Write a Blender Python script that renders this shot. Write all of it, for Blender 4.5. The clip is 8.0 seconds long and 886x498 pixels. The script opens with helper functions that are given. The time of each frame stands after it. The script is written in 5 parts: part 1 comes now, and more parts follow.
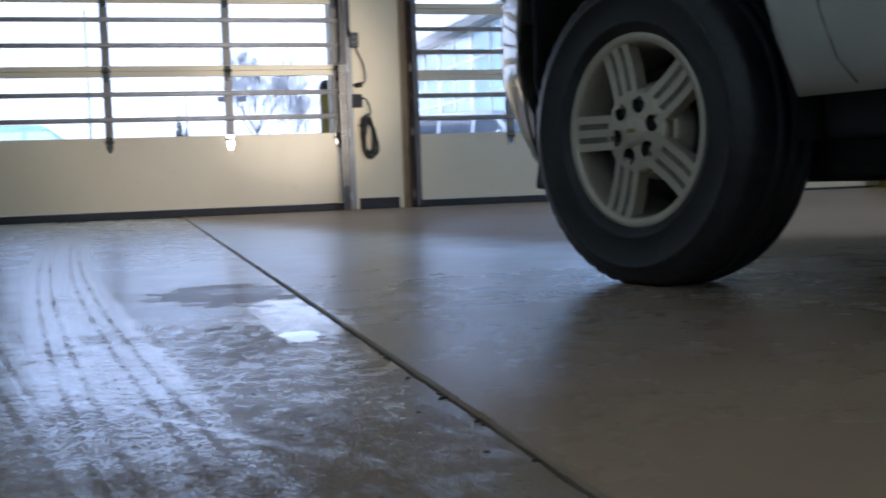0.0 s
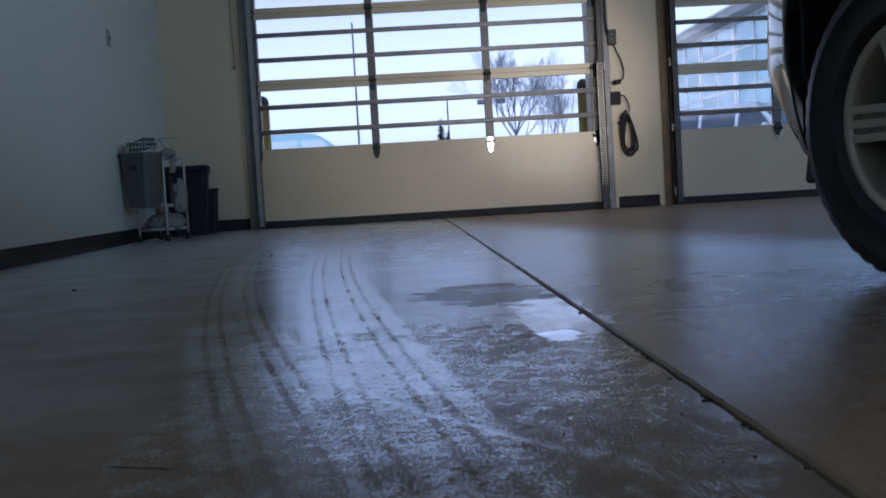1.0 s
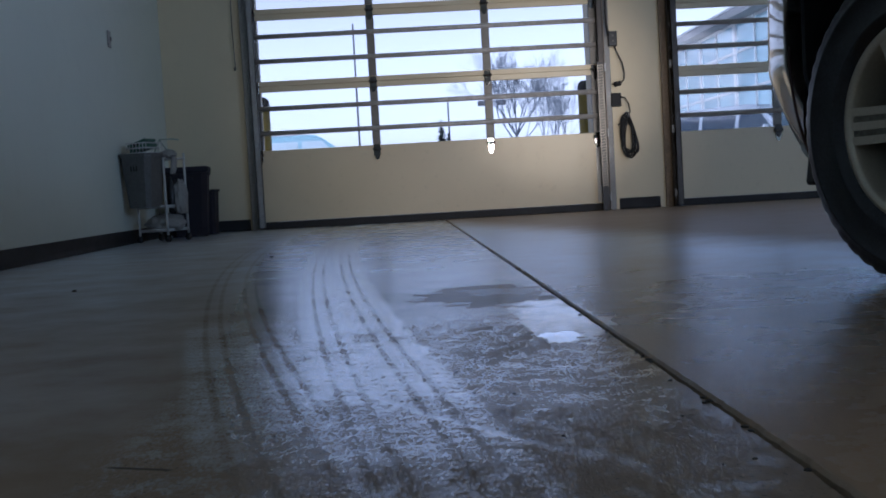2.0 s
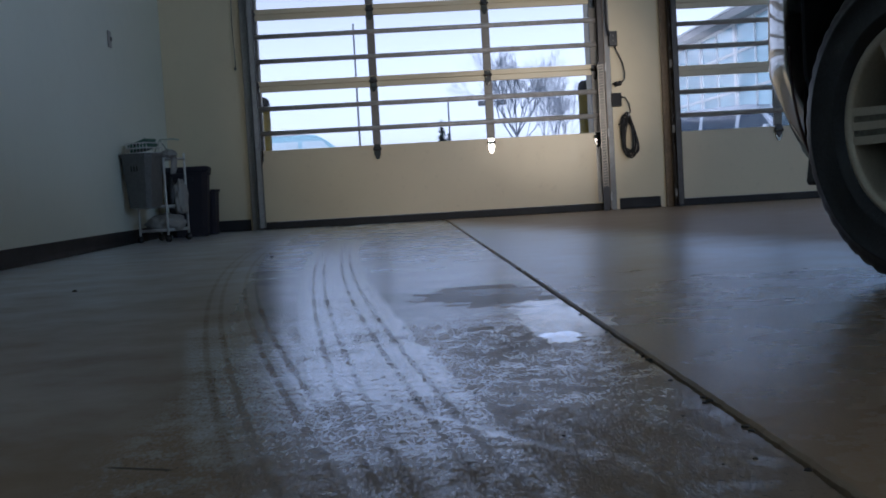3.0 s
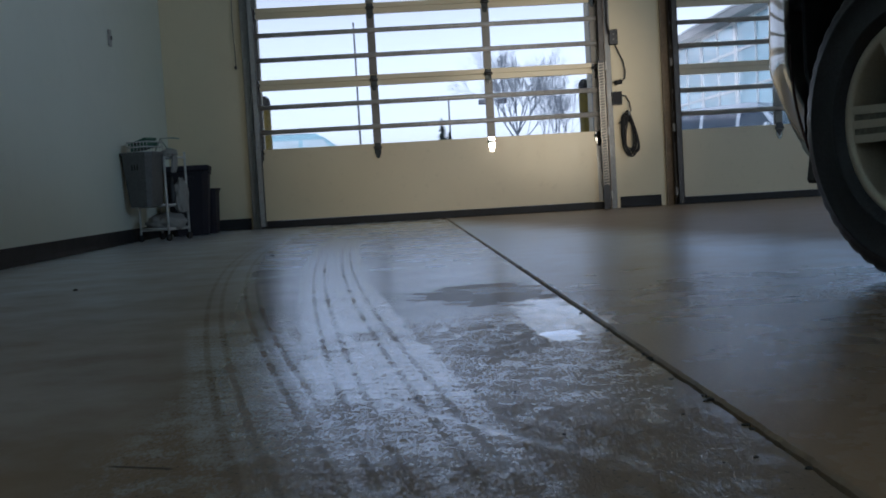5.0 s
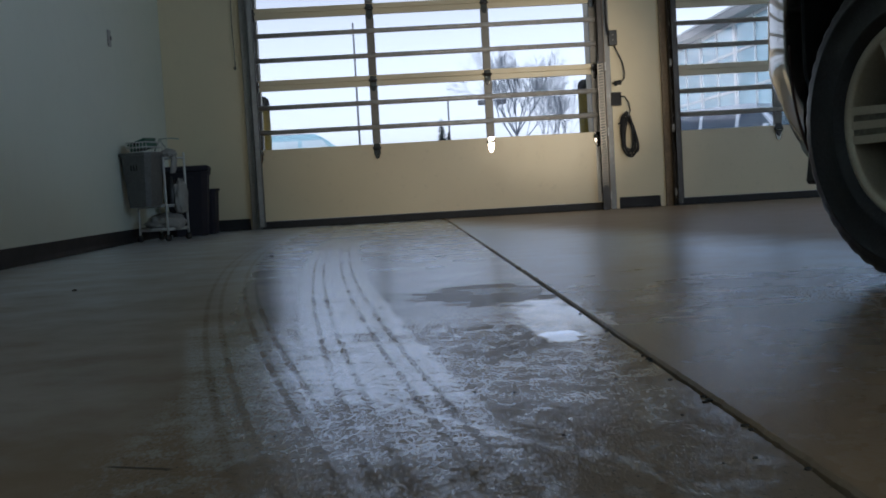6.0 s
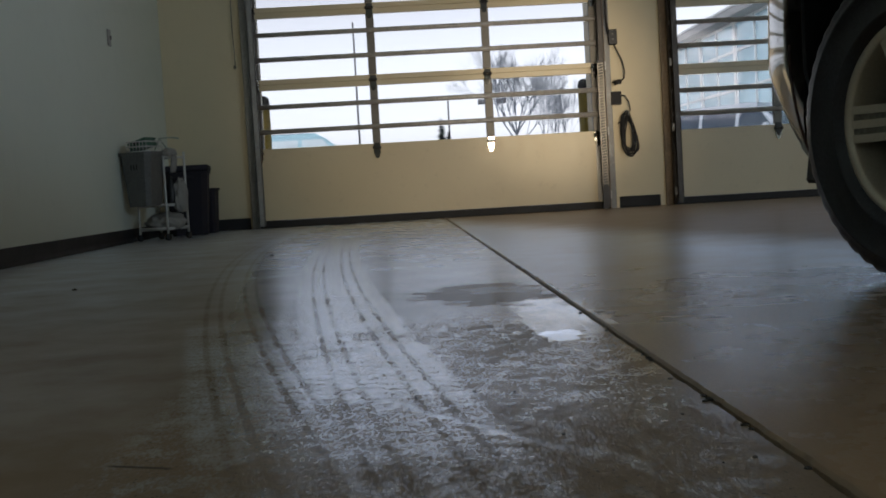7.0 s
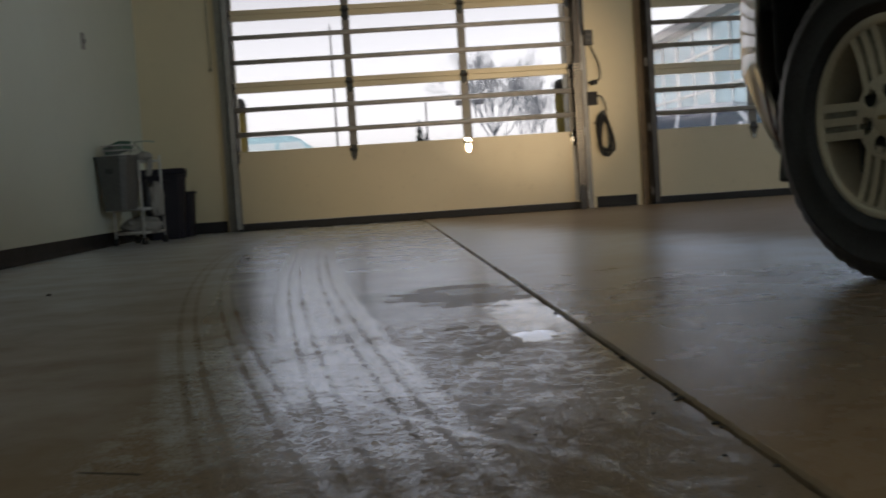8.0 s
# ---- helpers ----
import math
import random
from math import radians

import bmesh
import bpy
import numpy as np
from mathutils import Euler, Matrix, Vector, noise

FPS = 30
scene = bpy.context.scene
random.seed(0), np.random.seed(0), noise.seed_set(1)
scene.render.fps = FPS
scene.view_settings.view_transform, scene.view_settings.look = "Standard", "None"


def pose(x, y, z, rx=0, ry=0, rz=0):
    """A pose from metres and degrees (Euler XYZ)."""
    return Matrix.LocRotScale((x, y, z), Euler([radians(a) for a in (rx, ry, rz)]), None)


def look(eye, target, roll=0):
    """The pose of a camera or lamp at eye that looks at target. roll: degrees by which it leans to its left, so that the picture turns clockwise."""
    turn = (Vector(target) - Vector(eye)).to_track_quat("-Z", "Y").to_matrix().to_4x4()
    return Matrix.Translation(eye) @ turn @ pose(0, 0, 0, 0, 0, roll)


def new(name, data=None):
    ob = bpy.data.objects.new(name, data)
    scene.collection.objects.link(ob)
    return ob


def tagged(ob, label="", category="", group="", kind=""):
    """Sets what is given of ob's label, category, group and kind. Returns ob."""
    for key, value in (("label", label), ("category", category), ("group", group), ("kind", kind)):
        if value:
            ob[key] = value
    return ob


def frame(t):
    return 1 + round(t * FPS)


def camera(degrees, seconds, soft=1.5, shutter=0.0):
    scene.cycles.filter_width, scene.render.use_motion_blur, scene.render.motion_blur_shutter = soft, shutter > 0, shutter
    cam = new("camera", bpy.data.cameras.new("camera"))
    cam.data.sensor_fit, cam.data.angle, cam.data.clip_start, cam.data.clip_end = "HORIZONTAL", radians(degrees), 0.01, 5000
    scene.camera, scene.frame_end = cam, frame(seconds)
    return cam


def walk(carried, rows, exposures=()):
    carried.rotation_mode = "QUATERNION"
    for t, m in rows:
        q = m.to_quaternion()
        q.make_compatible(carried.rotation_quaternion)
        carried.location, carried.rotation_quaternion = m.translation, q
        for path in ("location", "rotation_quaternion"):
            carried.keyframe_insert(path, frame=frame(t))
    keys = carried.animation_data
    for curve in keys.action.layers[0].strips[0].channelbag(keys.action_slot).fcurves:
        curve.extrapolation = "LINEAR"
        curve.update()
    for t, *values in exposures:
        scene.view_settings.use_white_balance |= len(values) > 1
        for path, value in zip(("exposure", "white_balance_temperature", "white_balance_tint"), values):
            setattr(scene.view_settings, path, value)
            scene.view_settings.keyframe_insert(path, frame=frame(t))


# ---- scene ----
PATH = [
    (0.0, 0, -15.60, -3.88, 1.99), (0.1, 0, -14.44, -3.77, 2.12), (0.2, 0.001, -13.75, -3.65, 2.26), (0.3, 0.002, -12.85, -3.52, 2.40),
    (0.4, 0.004, -10.85, -3.40, 2.55), (0.5, 0.006, -9.22, -3.31, 2.68), (0.6, 0.005, -8.35, -3.30, 2.80), (0.7, 0.004, -7.00, -3.30, 2.94),
    (0.8, 0.002, -4.98, -3.30, 3.10), (0.9, 0.001, -3.08, -3.30, 3.25), (1.0, 0, -2.26, -3.30, 3.34), (1.1, 0, -2.24, -3.26, 3.32),
    (1.5, 0, -2.25, -3.23, 3.26), (3.0, 0, -2.22, -3.23, 3.25), (3.5, 0, -2.18, -3.34, 3.32), (4.0, 0, -2.23, -3.22, 3.25),
    (4.5, 0, -2.18, -3.30, 3.31), (6.0, 0, -2.23, -3.27, 3.26), (6.5, 0, -2.18, -3.25, 3.31), (7.0, 0, -2.23, -3.31, 3.28),
    (7.5, 0, -2.13, -3.26, 3.34), (7.8, 0.001, -2.20, -3.27, 3.36), (7.9, 0.003, -2.42, -3.28, 3.44), (8.0, 0.010, -3.34, -3.31, 3.75),
]
EYE_HEIGHT = 0.285
cam = camera(43.7, 8.0, soft=1.8, shutter=0.4)
walk(cam, [(t, pose(dx, 0, EYE_HEIGHT, 90 + p, r, y)) for t, dx, y, p, r in PATH],
     exposures=[(0.0, 2.12, 5020, 19), (0.5, 1.62, 4880, 18), (1.0, 1.25, 4830, 22), (3.0, 1.24, 5000, 19), (4.5, 1.24, 5160, 14), (6.5, 1.24, 5650, 14), (8.0, 1.25, 6600, 17)])

# ---- daylight ----
world = bpy.data.worlds.new("overcast_sky")
scene.world = world
world.use_nodes = True
wn, wl = world.node_tree.nodes, world.node_tree.links
sky = wn.new("ShaderNodeTexSky")
sky.sky_type = "NISHITA"
sky.sun_disc = False
sky.sun_elevation, sky.sun_rotation = radians(45), radians(220.6)
sky.dust_density, sky.air_density = 2.0, 1.0
pale = wn.new("ShaderNodeHueSaturation")
pale.inputs["Saturation"].default_value = 0.12
wl.new(sky.outputs[0], pale.inputs["Color"])
# haze: the sky pales towards the horizon all round
way = wn.new("ShaderNodeTexCoord")
split = wn.new("ShaderNodeSeparateXYZ")
wl.new(way.outputs["Generated"], split.inputs[0])
haze = wn.new("ShaderNodeMapRange")
haze.inputs[1].default_value, haze.inputs[2].default_value, haze.inputs[3].default_value, haze.inputs[4].default_value = 0.0, 0.27, 1.52, 0.42
wl.new(split.outputs[2], haze.inputs[0])
bright = wn.new("ShaderNodeVectorMath")
bright.operation = "SCALE"
wl.new(pale.outputs[0], bright.inputs[0])
wl.new(haze.outputs[0], bright.inputs["Scale"])
wl.new(bright.outputs[0], wn["Background"].inputs["Color"])
wn["Background"].inputs["Strength"].default_value = 0.138

sun = new("sun", bpy.data.lights.new("sun", "SUN"))
sun.data.energy, sun.data.angle, sun.data.color = 0.6, radians(40), (1.0, 0.96, 0.90)
sun.matrix_world = look((-12, -14, 18.4), (0, 0, 0))


# watts of the lamps in the two added windows, both out of view
SOUTH_LIGHT, EAST_LIGHT = 30.0, 105.0


# ---- materials ----
def nodes_of(name):
    m = bpy.data.materials.new(name)
    m.use_nodes = True
    nt = m.node_tree
    return m, nt.nodes, nt.links, nt.nodes["Principled BSDF"]


def math_node(n, l, op, a, b=None, c=None):
    k = n.new("ShaderNodeMath")
    k.operation = op
    for i, v in enumerate((a, b, c)):
        if v is None:
            continue
        if isinstance(v, (int, float)):
            k.inputs[i].default_value = v
        else:
            l.new(v, k.inputs[i])
    return k.outputs[0]


def ramp(n, l, fac, stops):
    r = n.new("ShaderNodeValToRGB")
    e = r.color_ramp.elements
    while len(e) < len(stops):
        e.new(0.5)
    for k, (p, c) in zip(e, stops):
        k.position, k.color = p, (*c, 1) if len(c) == 3 else c
    l.new(fac, r.inputs[0])
    return r.outputs[0]


def noise_node(n, l, scale, detail=4.0, vec=None, rough=0.55, distort=0.0):
    k = n.new("ShaderNodeTexNoise")
    k.inputs["Scale"].default_value, k.inputs["Detail"].default_value = scale, detail
    k.inputs["Roughness"].default_value, k.inputs["Distortion"].default_value = rough, distort
    if vec is not None:
        l.new(vec, k.inputs["Vector"])
    return k.outputs[0]


def coords(n):
    return n.new("ShaderNodeTexCoord").outputs["Object"]


def mixc(n, l, fac, a, b, kind="MIX"):
    k = n.new("ShaderNodeMix")
    k.data_type, k.blend_type = "RGBA", kind
    for sock, v in ((k.inputs[0], fac), (k.inputs[6], a), (k.inputs[7], b)):
        if isinstance(v, (int, float)):
            sock.default_value = v
        elif isinstance(v, tuple):
            sock.default_value = (*v, 1)
        else:
            l.new(v, sock)
    return k.outputs[2]


def bump(n, l, bsdf, height, strength=0.2, distance=0.01):
    b = n.new("ShaderNodeBump")
    b.inputs["Strength"].default_value, b.inputs["Distance"].default_value = strength, distance
    l.new(height, b.inputs["Height"])
    l.new(b.outputs[0], bsdf.inputs["Normal"])


def surface(name, colour, rough=0.5, metal=0.0, vary=0.12, scale=3.0, grain=60.0, relief=0.15, depth=0.002, wear=0.08, coat=0.0):
    """A plain material with blotches, grain and a fine relief."""
    m, n, l, p = nodes_of(name)
    co = coords(n)
    big, fine = noise_node(n, l, scale, 5, co), noise_node(n, l, grain, 4, co)
    dark = tuple(c * (1 - vary) for c in colour)
    light = tuple(min(1, c * (1 + vary)) for c in colour)
    c1 = ramp(n, l, big, [(0.3, dark), (0.7, light)])
    c2 = mixc(n, l, 0.5 * vary + 0.05, c1, ramp(n, l, fine, [(0.35, (0, 0, 0)), (0.65, (1, 1, 1))]), "OVERLAY")
    l.new(c2, p.inputs["Base Color"])
    r = ramp(n, l, big, [(0.3, (max(0.02, rough - wear),) * 3), (0.7, (min(1, rough + wear),) * 3)])
    l.new(r, p.inputs["Roughness"])
    p.inputs["Metallic"].default_value = metal
    p.inputs["Coat Weight"].default_value = coat
    p.inputs["Coat Roughness"].default_value = 0.04
    if relief:
        bump(n, l, p, fine, relief, depth)
    return m


def glass(name, tint=(0.93, 0.97, 0.98), rough=0.01):
    m, n, l, p = nodes_of(name)
    n.remove(p)
    clear, gloss, mix = n.new("ShaderNodeBsdfTransparent"), n.new("ShaderNodeBsdfGlossy"), n.new("ShaderNodeMixShader")
    clear.inputs[0].default_value = (*tint, 1)
    gloss.inputs["Roughness"].default_value = rough
    fr = n.new("ShaderNodeFresnel")
    fr.inputs[0].default_value = 1.45
    l.new(fr.outputs[0], mix.inputs[0])
    l.new(clear.outputs[0], mix.inputs[1])
    l.new(gloss.outputs[0], mix.inputs[2])
    l.new(mix.outputs[0], n["Material Output"].inputs[0])
    return m


def wall_paint(name, colour):
    m, n, l, p = nodes_of(name)
    co = coords(n)
    big, mid, fine = noise_node(n, l, 0.7, 4, co), noise_node(n, l, 9, 5, co), noise_node(n, l, 240, 3, co)
    c = ramp(n, l, big, [(0.3, tuple(v * 0.93 for v in colour)), (0.7, colour)])
    c = mixc(n, l, ramp(n, l, mid, [(0.55, (0, 0, 0)), (0.8, (0.25,) * 3)]), c, tuple(v * 0.8 for v in colour))
    l.new(c, p.inputs["Base Color"])
    p.inputs["Roughness"].default_value = 0.55
    bump(n, l, p, fine, 0.12, 0.002)
    return m


JOINT_X = 0.376


def concrete_floor():
    """Sealed concrete: worn sealer, tyre tracks of salt and mud, damp patches, gloss cut for the car's shade."""
    m, n, l, p = nodes_of("sealed_concrete")
    co = coords(n)
    sep = n.new("ShaderNodeSeparateXYZ")
    l.new(co, sep.inputs[0])
    X, Y = sep.outputs[0], sep.outputs[1]

    def M(op, a, b=None, c=None):
        return math_node(n, l, op, a, b, c)

    def step(v, lo, hi):
        k = n.new("ShaderNodeMapRange")
        k.interpolation_type = "SMOOTHSTEP"
        k.inputs[1].default_value, k.inputs[2].default_value = lo, hi
        l.new(v, k.inputs[0])
        return k.outputs[0]

    def band(v, lo, hi, soft):
        return M("MULTIPLY", step(v, lo - soft, lo + soft), M("SUBTRACT", 1.0, step(v, hi - soft, hi + soft)))

    def quad(c0, c1, c2):
        return M("MULTIPLY_ADD", M("MULTIPLY_ADD", Y, c2, c1), Y, c0)

    big = noise_node(n, l, 0.55, 5, co, 0.6)
    mid = noise_node(n, l, 4.0, 6, co, 0.62)
    fine = noise_node(n, l, 60, 4, co, 0.62)
    grit = noise_node(n, l, 130, 2, co, 0.65)
    brush = n.new("ShaderNodeVectorMath")
    brush.operation = "MULTIPLY"
    brush.inputs[1].default_value = (3.0, 1.0, 1.0)
    l.new(co, brush.inputs[0])
    grain = noise_node(n, l, 78, 3, brush.outputs[0], 0.7)
    blotch = noise_node(n, l, 26, 4, co, 0.6)
    wob = M("MULTIPLY", M("SUBTRACT", noise_node(n, l, 3.0, 3, co), 0.5), 0.05)
    wob2 = M("MULTIPLY", M("SUBTRACT", noise_node(n, l, 26, 3, co), 0.5), 0.03)
    wobble = M("ADD", wob, wob2)

    # concrete itself
    c = ramp(n, l, big, [(0.25, (0.28, 0.195, 0.120)), (0.5, (0.37, 0.265, 0.17)), (0.75, (0.43, 0.31, 0.205))])
    c = mixc(n, l, 0.35, c, ramp(n, l, mid, [(0.3, (0.15, 0.12, 0.09)), (0.7, (0.35, 0.30, 0.24))]))

    # the slab beyond the joint is a paler pour
    right = step(X, 0.36, 0.40)
    c = mixc(n, l, M("MULTIPLY", right, 0.75), c, (0.49, 0.345, 0.22))

    # tyre tracks, each with four grooves and short cross lugs between them
    patchy = noise_node(n, l, 6.5, 3, co, 0.6)

    def tyre_track(c0, c1, c2, y0, y1):
        off = M("ADD", M("SUBTRACT", X, quad(c0, c1, c2)), M("MULTIPLY", wob2, 0.14))
        mag = M("ABSOLUTE", off)
        inside = M("MULTIPLY", M("SUBTRACT", 1.0, step(M("ADD", mag, M("MULTIPLY", wob, 0.3)), 0.092, 0.120)), band(Y, y0, y1, 0.35))
        near = M("MINIMUM", M("ABSOLUTE", M("SUBTRACT", mag, 0.033)), M("ABSOLUTE", M("SUBTRACT", mag, 0.068)))
        ragged = M("ADD", near, M("MULTIPLY", M("SUBTRACT", blotch, 0.5), 0.007))
        cut = M("MULTIPLY", M("SUBTRACT", 1.0, step(ragged, 0.0025, 0.0095)), M("MULTIPLY_ADD", step(Y, 1.0, 1.7), 0.4, 0.5))
        cut = M("MULTIPLY", cut, M("MULTIPLY_ADD", step(Y, 3.0, 6.0), -0.25, 1.0))
        cut = M("MULTIPLY", cut, M("MULTIPLY_ADD", step(patchy, 0.38, 0.60), 0.35, 0.65))
        lane = M("FLOOR", M("DIVIDE", off, 0.0335))
        phase = M("ADD", M("MULTIPLY", lane, 2.3), M("MULTIPLY_ADD", wob2, 150.0, M("MULTIPLY", mag, 25.0)))
        ribs = M("SINE", M("MULTIPLY_ADD", Y, 150.0, phase))
        return inside, cut, M("MULTIPLY", step(ribs, 0.25, 0.85), step(grain, 0.42, 0.56))

    rub = M("MULTIPLY_ADD", step(mid, 0.25, 0.55), 0.7, 0.3)
    track, groove, lug = tyre_track(0.1735, -0.152, 0.0109, 0.5, 6.5)
    old, old_cut, old_lug = tyre_track(0.151, -0.2615, 0.0183, 0.5, 6.6)
    old_lines = M("MULTIPLY", old, old_cut)
    fresh = M("SUBTRACT", 1.0, step(M("ADD", Y, M("MULTIPLY", wob, 16.0)), 1.7, 2.7))

    def powdered(inside, cut, ribs):
        k = M("MULTIPLY", M("MULTIPLY", inside, rub), M("MULTIPLY_ADD", cut, -0.76, 1.0))
        return M("MULTIPLY", k, M("MULTIPLY_ADD", ribs, -0.6, 1.0))

    salt = M("MULTIPLY", powdered(track, groove, lug), M("MULTIPLY_ADD", step(Y, 3.2, 6.0), -0.15, 1.0))
    salt = M("MAXIMUM", salt, M("MULTIPLY", M("MULTIPLY", powdered(old, old_cut, old_lug), fresh), 0.85))
    salt = M("MULTIPLY", salt, M("MULTIPLY_ADD", step(Y, 1.0, 1.45), 0.45, 0.55))

    # sweeping scuff across the foreground
    scuff_x = M("SUBTRACT", M("SUBTRACT", Y, M("MULTIPLY_ADD", M("MULTIPLY", X, X), 1.99, M("MULTIPLY_ADD", X, -1.97, 1.417))), M("MULTIPLY", wobble, 1.6))
    scuff = M("MULTIPLY", band(scuff_x, -0.014, 0.016, 0.018), band(X, -0.12, 0.16, 0.06))

    wide_node = n.new("ShaderNodeCombineXYZ")
    l.new(M("MULTIPLY", X, 2.0), wide_node.inputs[0])
    l.new(Y, wide_node.inputs[1])
    wide = wide_node.outputs[0]

    # dirty, gritty zone between the track and the joint
    zone = M("MULTIPLY", band(M("ADD", X, wobble), -0.34, 0.36, 0.05), band(M("ADD", Y, M("MULTIPLY", wobble, 6.0)), 0.4, 2.35, 0.25))
    flake = M("MULTIPLY", zone, step(noise_node(n, l, 13, 6, wide, 0.66, 0.15), 0.51, 0.60))

    # damp patch and small puddle
    ell = M("ADD", M("POWER", M("DIVIDE", M("SUBTRACT", X, 0.20), 0.19), 2.0), M("POWER", M("DIVIDE", M("SUBTRACT", Y, 2.82), 0.28), 2.0))
    damp = M("SUBTRACT", 1.0, step(M("ADD", ell, M("ADD", M("MULTIPLY", wobble, 22.0), M("MULTIPLY", M("SUBTRACT", noise_node(n, l, 8, 4, co), 0.5), 2.4))), 0.6, 1.15))
    ell4 = M("ADD", M("POWER", M("DIVIDE", M("SUBTRACT", X, 0.17), 0.10), 2.0), M("POWER", M("DIVIDE", M("SUBTRACT", Y, 1.98), 0.25), 2.0))
    damp2 = M("SUBTRACT", 1.0, step(M("ADD", ell4, M("ADD", M("MULTIPLY", wobble, 30.0), M("MULTIPLY", M("SUBTRACT", noise_node(n, l, 10, 4, wide), 0.5), 3.0))), 0.5, 1.25))
    ell2 = M("ADD", M("POWER", M("DIVIDE", M("SUBTRACT", X, 0.279), 0.042), 4.0), M("POWER", M("DIVIDE", M("SUBTRACT", Y, 1.99), 0.08), 4.0))
    pud = M("SUBTRACT", 1.0, step(M("ADD", ell2, M("ADD", M("MULTIPLY", wobble, 24.0), M("MULTIPLY", M("SUBTRACT", noise_node(n, l, 22, 5, wide), 0.5), 3.8))), 0.6, 0.95))
    ell3 = M("ADD", M("POWER", M("DIVIDE", M("SUBTRACT", X, 0.315), 0.085), 2.0), M("POWER", M("DIVIDE", M("SUBTRACT", Y, 2.27), 0.36), 2.0))
    film = M("SUBTRACT", 1.0, step(M("ADD", ell3, M("ADD", M("MULTIPLY", wobble, 24.0), M("MULTIPLY", M("SUBTRACT", noise_node(n, l, 11, 5, wide), 0.5), 4.5))), 0.75, 0.95))

    c = mixc(n, l, M("MULTIPLY", salt, 0.3), c, (0.42, 0.40, 0.37))
    c = mixc(n, l, M("MULTIPLY", M("MULTIPLY", track, groove), 0.28), c, (0.10, 0.09, 0.08))
    c = mixc(n, l, M("MULTIPLY", old_lines, 0.20), c, (0.07, 0.06, 0.05))
    c = mixc(n, l, M("MULTIPLY", scuff, 0.35), c, (0.46, 0.45, 0.43))
    c = mixc(n, l, M("MULTIPLY", flake, 0.25), c, (0.40, 0.39, 0.37))
    c = mixc(n, l, M("MULTIPLY", zone, M("MULTIPLY", step(grit, 0.60, 0.68), 0.7)), c, (0.06, 0.055, 0.05))
    c = mixc(n, l, M("MULTIPLY", damp, 0.5), c, (0.17, 0.135, 0.10))
    crack_x = M("ADD", M("SUBTRACT", X, quad(-0.077, 0.306, -0.09)), M("MULTIPLY", wobble, 0.8))
    crack = M("MULTIPLY", band(crack_x, -0.0015, 0.0015, 0.001), band(Y, 1.62, 2.5, 0.08))
    mark_y = M("SUBTRACT", Y, M("MULTIPLY_ADD", X, -0.4, 1.07))
    mark = M("MULTIPLY", band(mark_y, -0.004, 0.004, 0.002), band(X, -0.335, -0.262, 0.008))
    c = mixc(n, l, M("MULTIPLY", M("MAXIMUM", M("MULTIPLY", crack, 0.5), mark), 0.8), c, (0.04, 0.035, 0.03))
    busy = M("MAXIMUM", zone, M("MAXIMUM", track, M("MULTIPLY", old, M("MULTIPLY", band(Y, 0.4, 2.6, 0.5), 0.6))))
    busy = M("MULTIPLY", busy, M("MULTIPLY_ADD", scuff, -0.65, 1.0))
    dash = M("MULTIPLY", busy, step(grain, 0.40, 0.60))

    # how strongly the sealer shines, weaker close by and on the car's side
    shine = M("MULTIPLY_ADD", step(Y, 2.2, 4.2), 0.24, M("MULTIPLY_ADD", big, 0.25, 0.42))
    shine = M("SUBTRACT", shine, M("MULTIPLY", M("SUBTRACT", 1.0, step(Y, 0.8, 1.75)), 0.50))
    shine = M("ADD", shine, M("MULTIPLY", busy, 0.27))
    shine = M("ADD", shine, M("MULTIPLY", M("SUBTRACT", mid, 0.5), M("MULTIPLY_ADD", right, -0.45, 0.85)))
    shine = M("ADD", shine, M("MULTIPLY", salt, M("MULTIPLY_ADD", step(grit, 0.40, 0.60), 0.5, 0.55)))
    shine = M("ADD", shine, M("MULTIPLY", scuff, 0.5))
    shine = M("ADD", shine, M("MULTIPLY", flake, 0.34))
    scratch = M("MULTIPLY", band(M("ADD", M("MULTIPLY_ADD", X, 2.19, Y), M("MULTIPLY", wobble, 0.8)), 1.544, 1.558, 0.008), band(X, 0.205, 0.275, 0.015))
    shine = M("ADD", shine, M("MULTIPLY", scratch, 0.25))
    shine = M("ADD", shine, M("MULTIPLY", film, 0.30))
    shine = M("SUBTRACT", shine, M("MULTIPLY", M("MULTIPLY", track, groove), M("MULTIPLY_ADD", step(Y, 2.4, 4.2), 0.42, 0.20)))
    shine = M("SUBTRACT", shine, M("MULTIPLY", old_lines, 0.20))
    shine = M("SUBTRACT", shine, M("MULTIPLY", M("MAXIMUM", M("MULTIPLY", damp, 0.30), M("MULTIPLY", damp2, 0.22)), M("SUBTRACT", 1.0, film)))
    shine = M("SUBTRACT", shine, M("MULTIPLY", M("MAXIMUM", M("MULTIPLY", crack, 0.6), mark), 0.4))
    west = M("SUBTRACT", 1.0, step(M("SUBTRACT", X, quad(0.151, -0.2615, 0.0183)), -0.10, 0.09))
    lip = band(X, JOINT_X - 0.003, JOINT_X + 0.009, 0.001)
    shine = M("SUBTRACT", shine, M("MULTIPLY", dash, 0.50))
    shine = M("SUBTRACT", shine, M("MULTIPLY", M("MULTIPLY", busy, step(blotch, 0.44, 0.62)), 0.20))
    shine = M("MULTIPLY", shine, M("MULTIPLY_ADD", west, -0.34, 1.0))
    shine = M("SUBTRACT", shine, M("MULTIPLY", M("MULTIPLY", M("SUBTRACT", 1.0, step(M("SUBTRACT", X, quad(0.1735, -0.152, 0.0109)), -0.14, -0.09)), band(Y, 1.5, 5.5, 0.5)), 0.07))
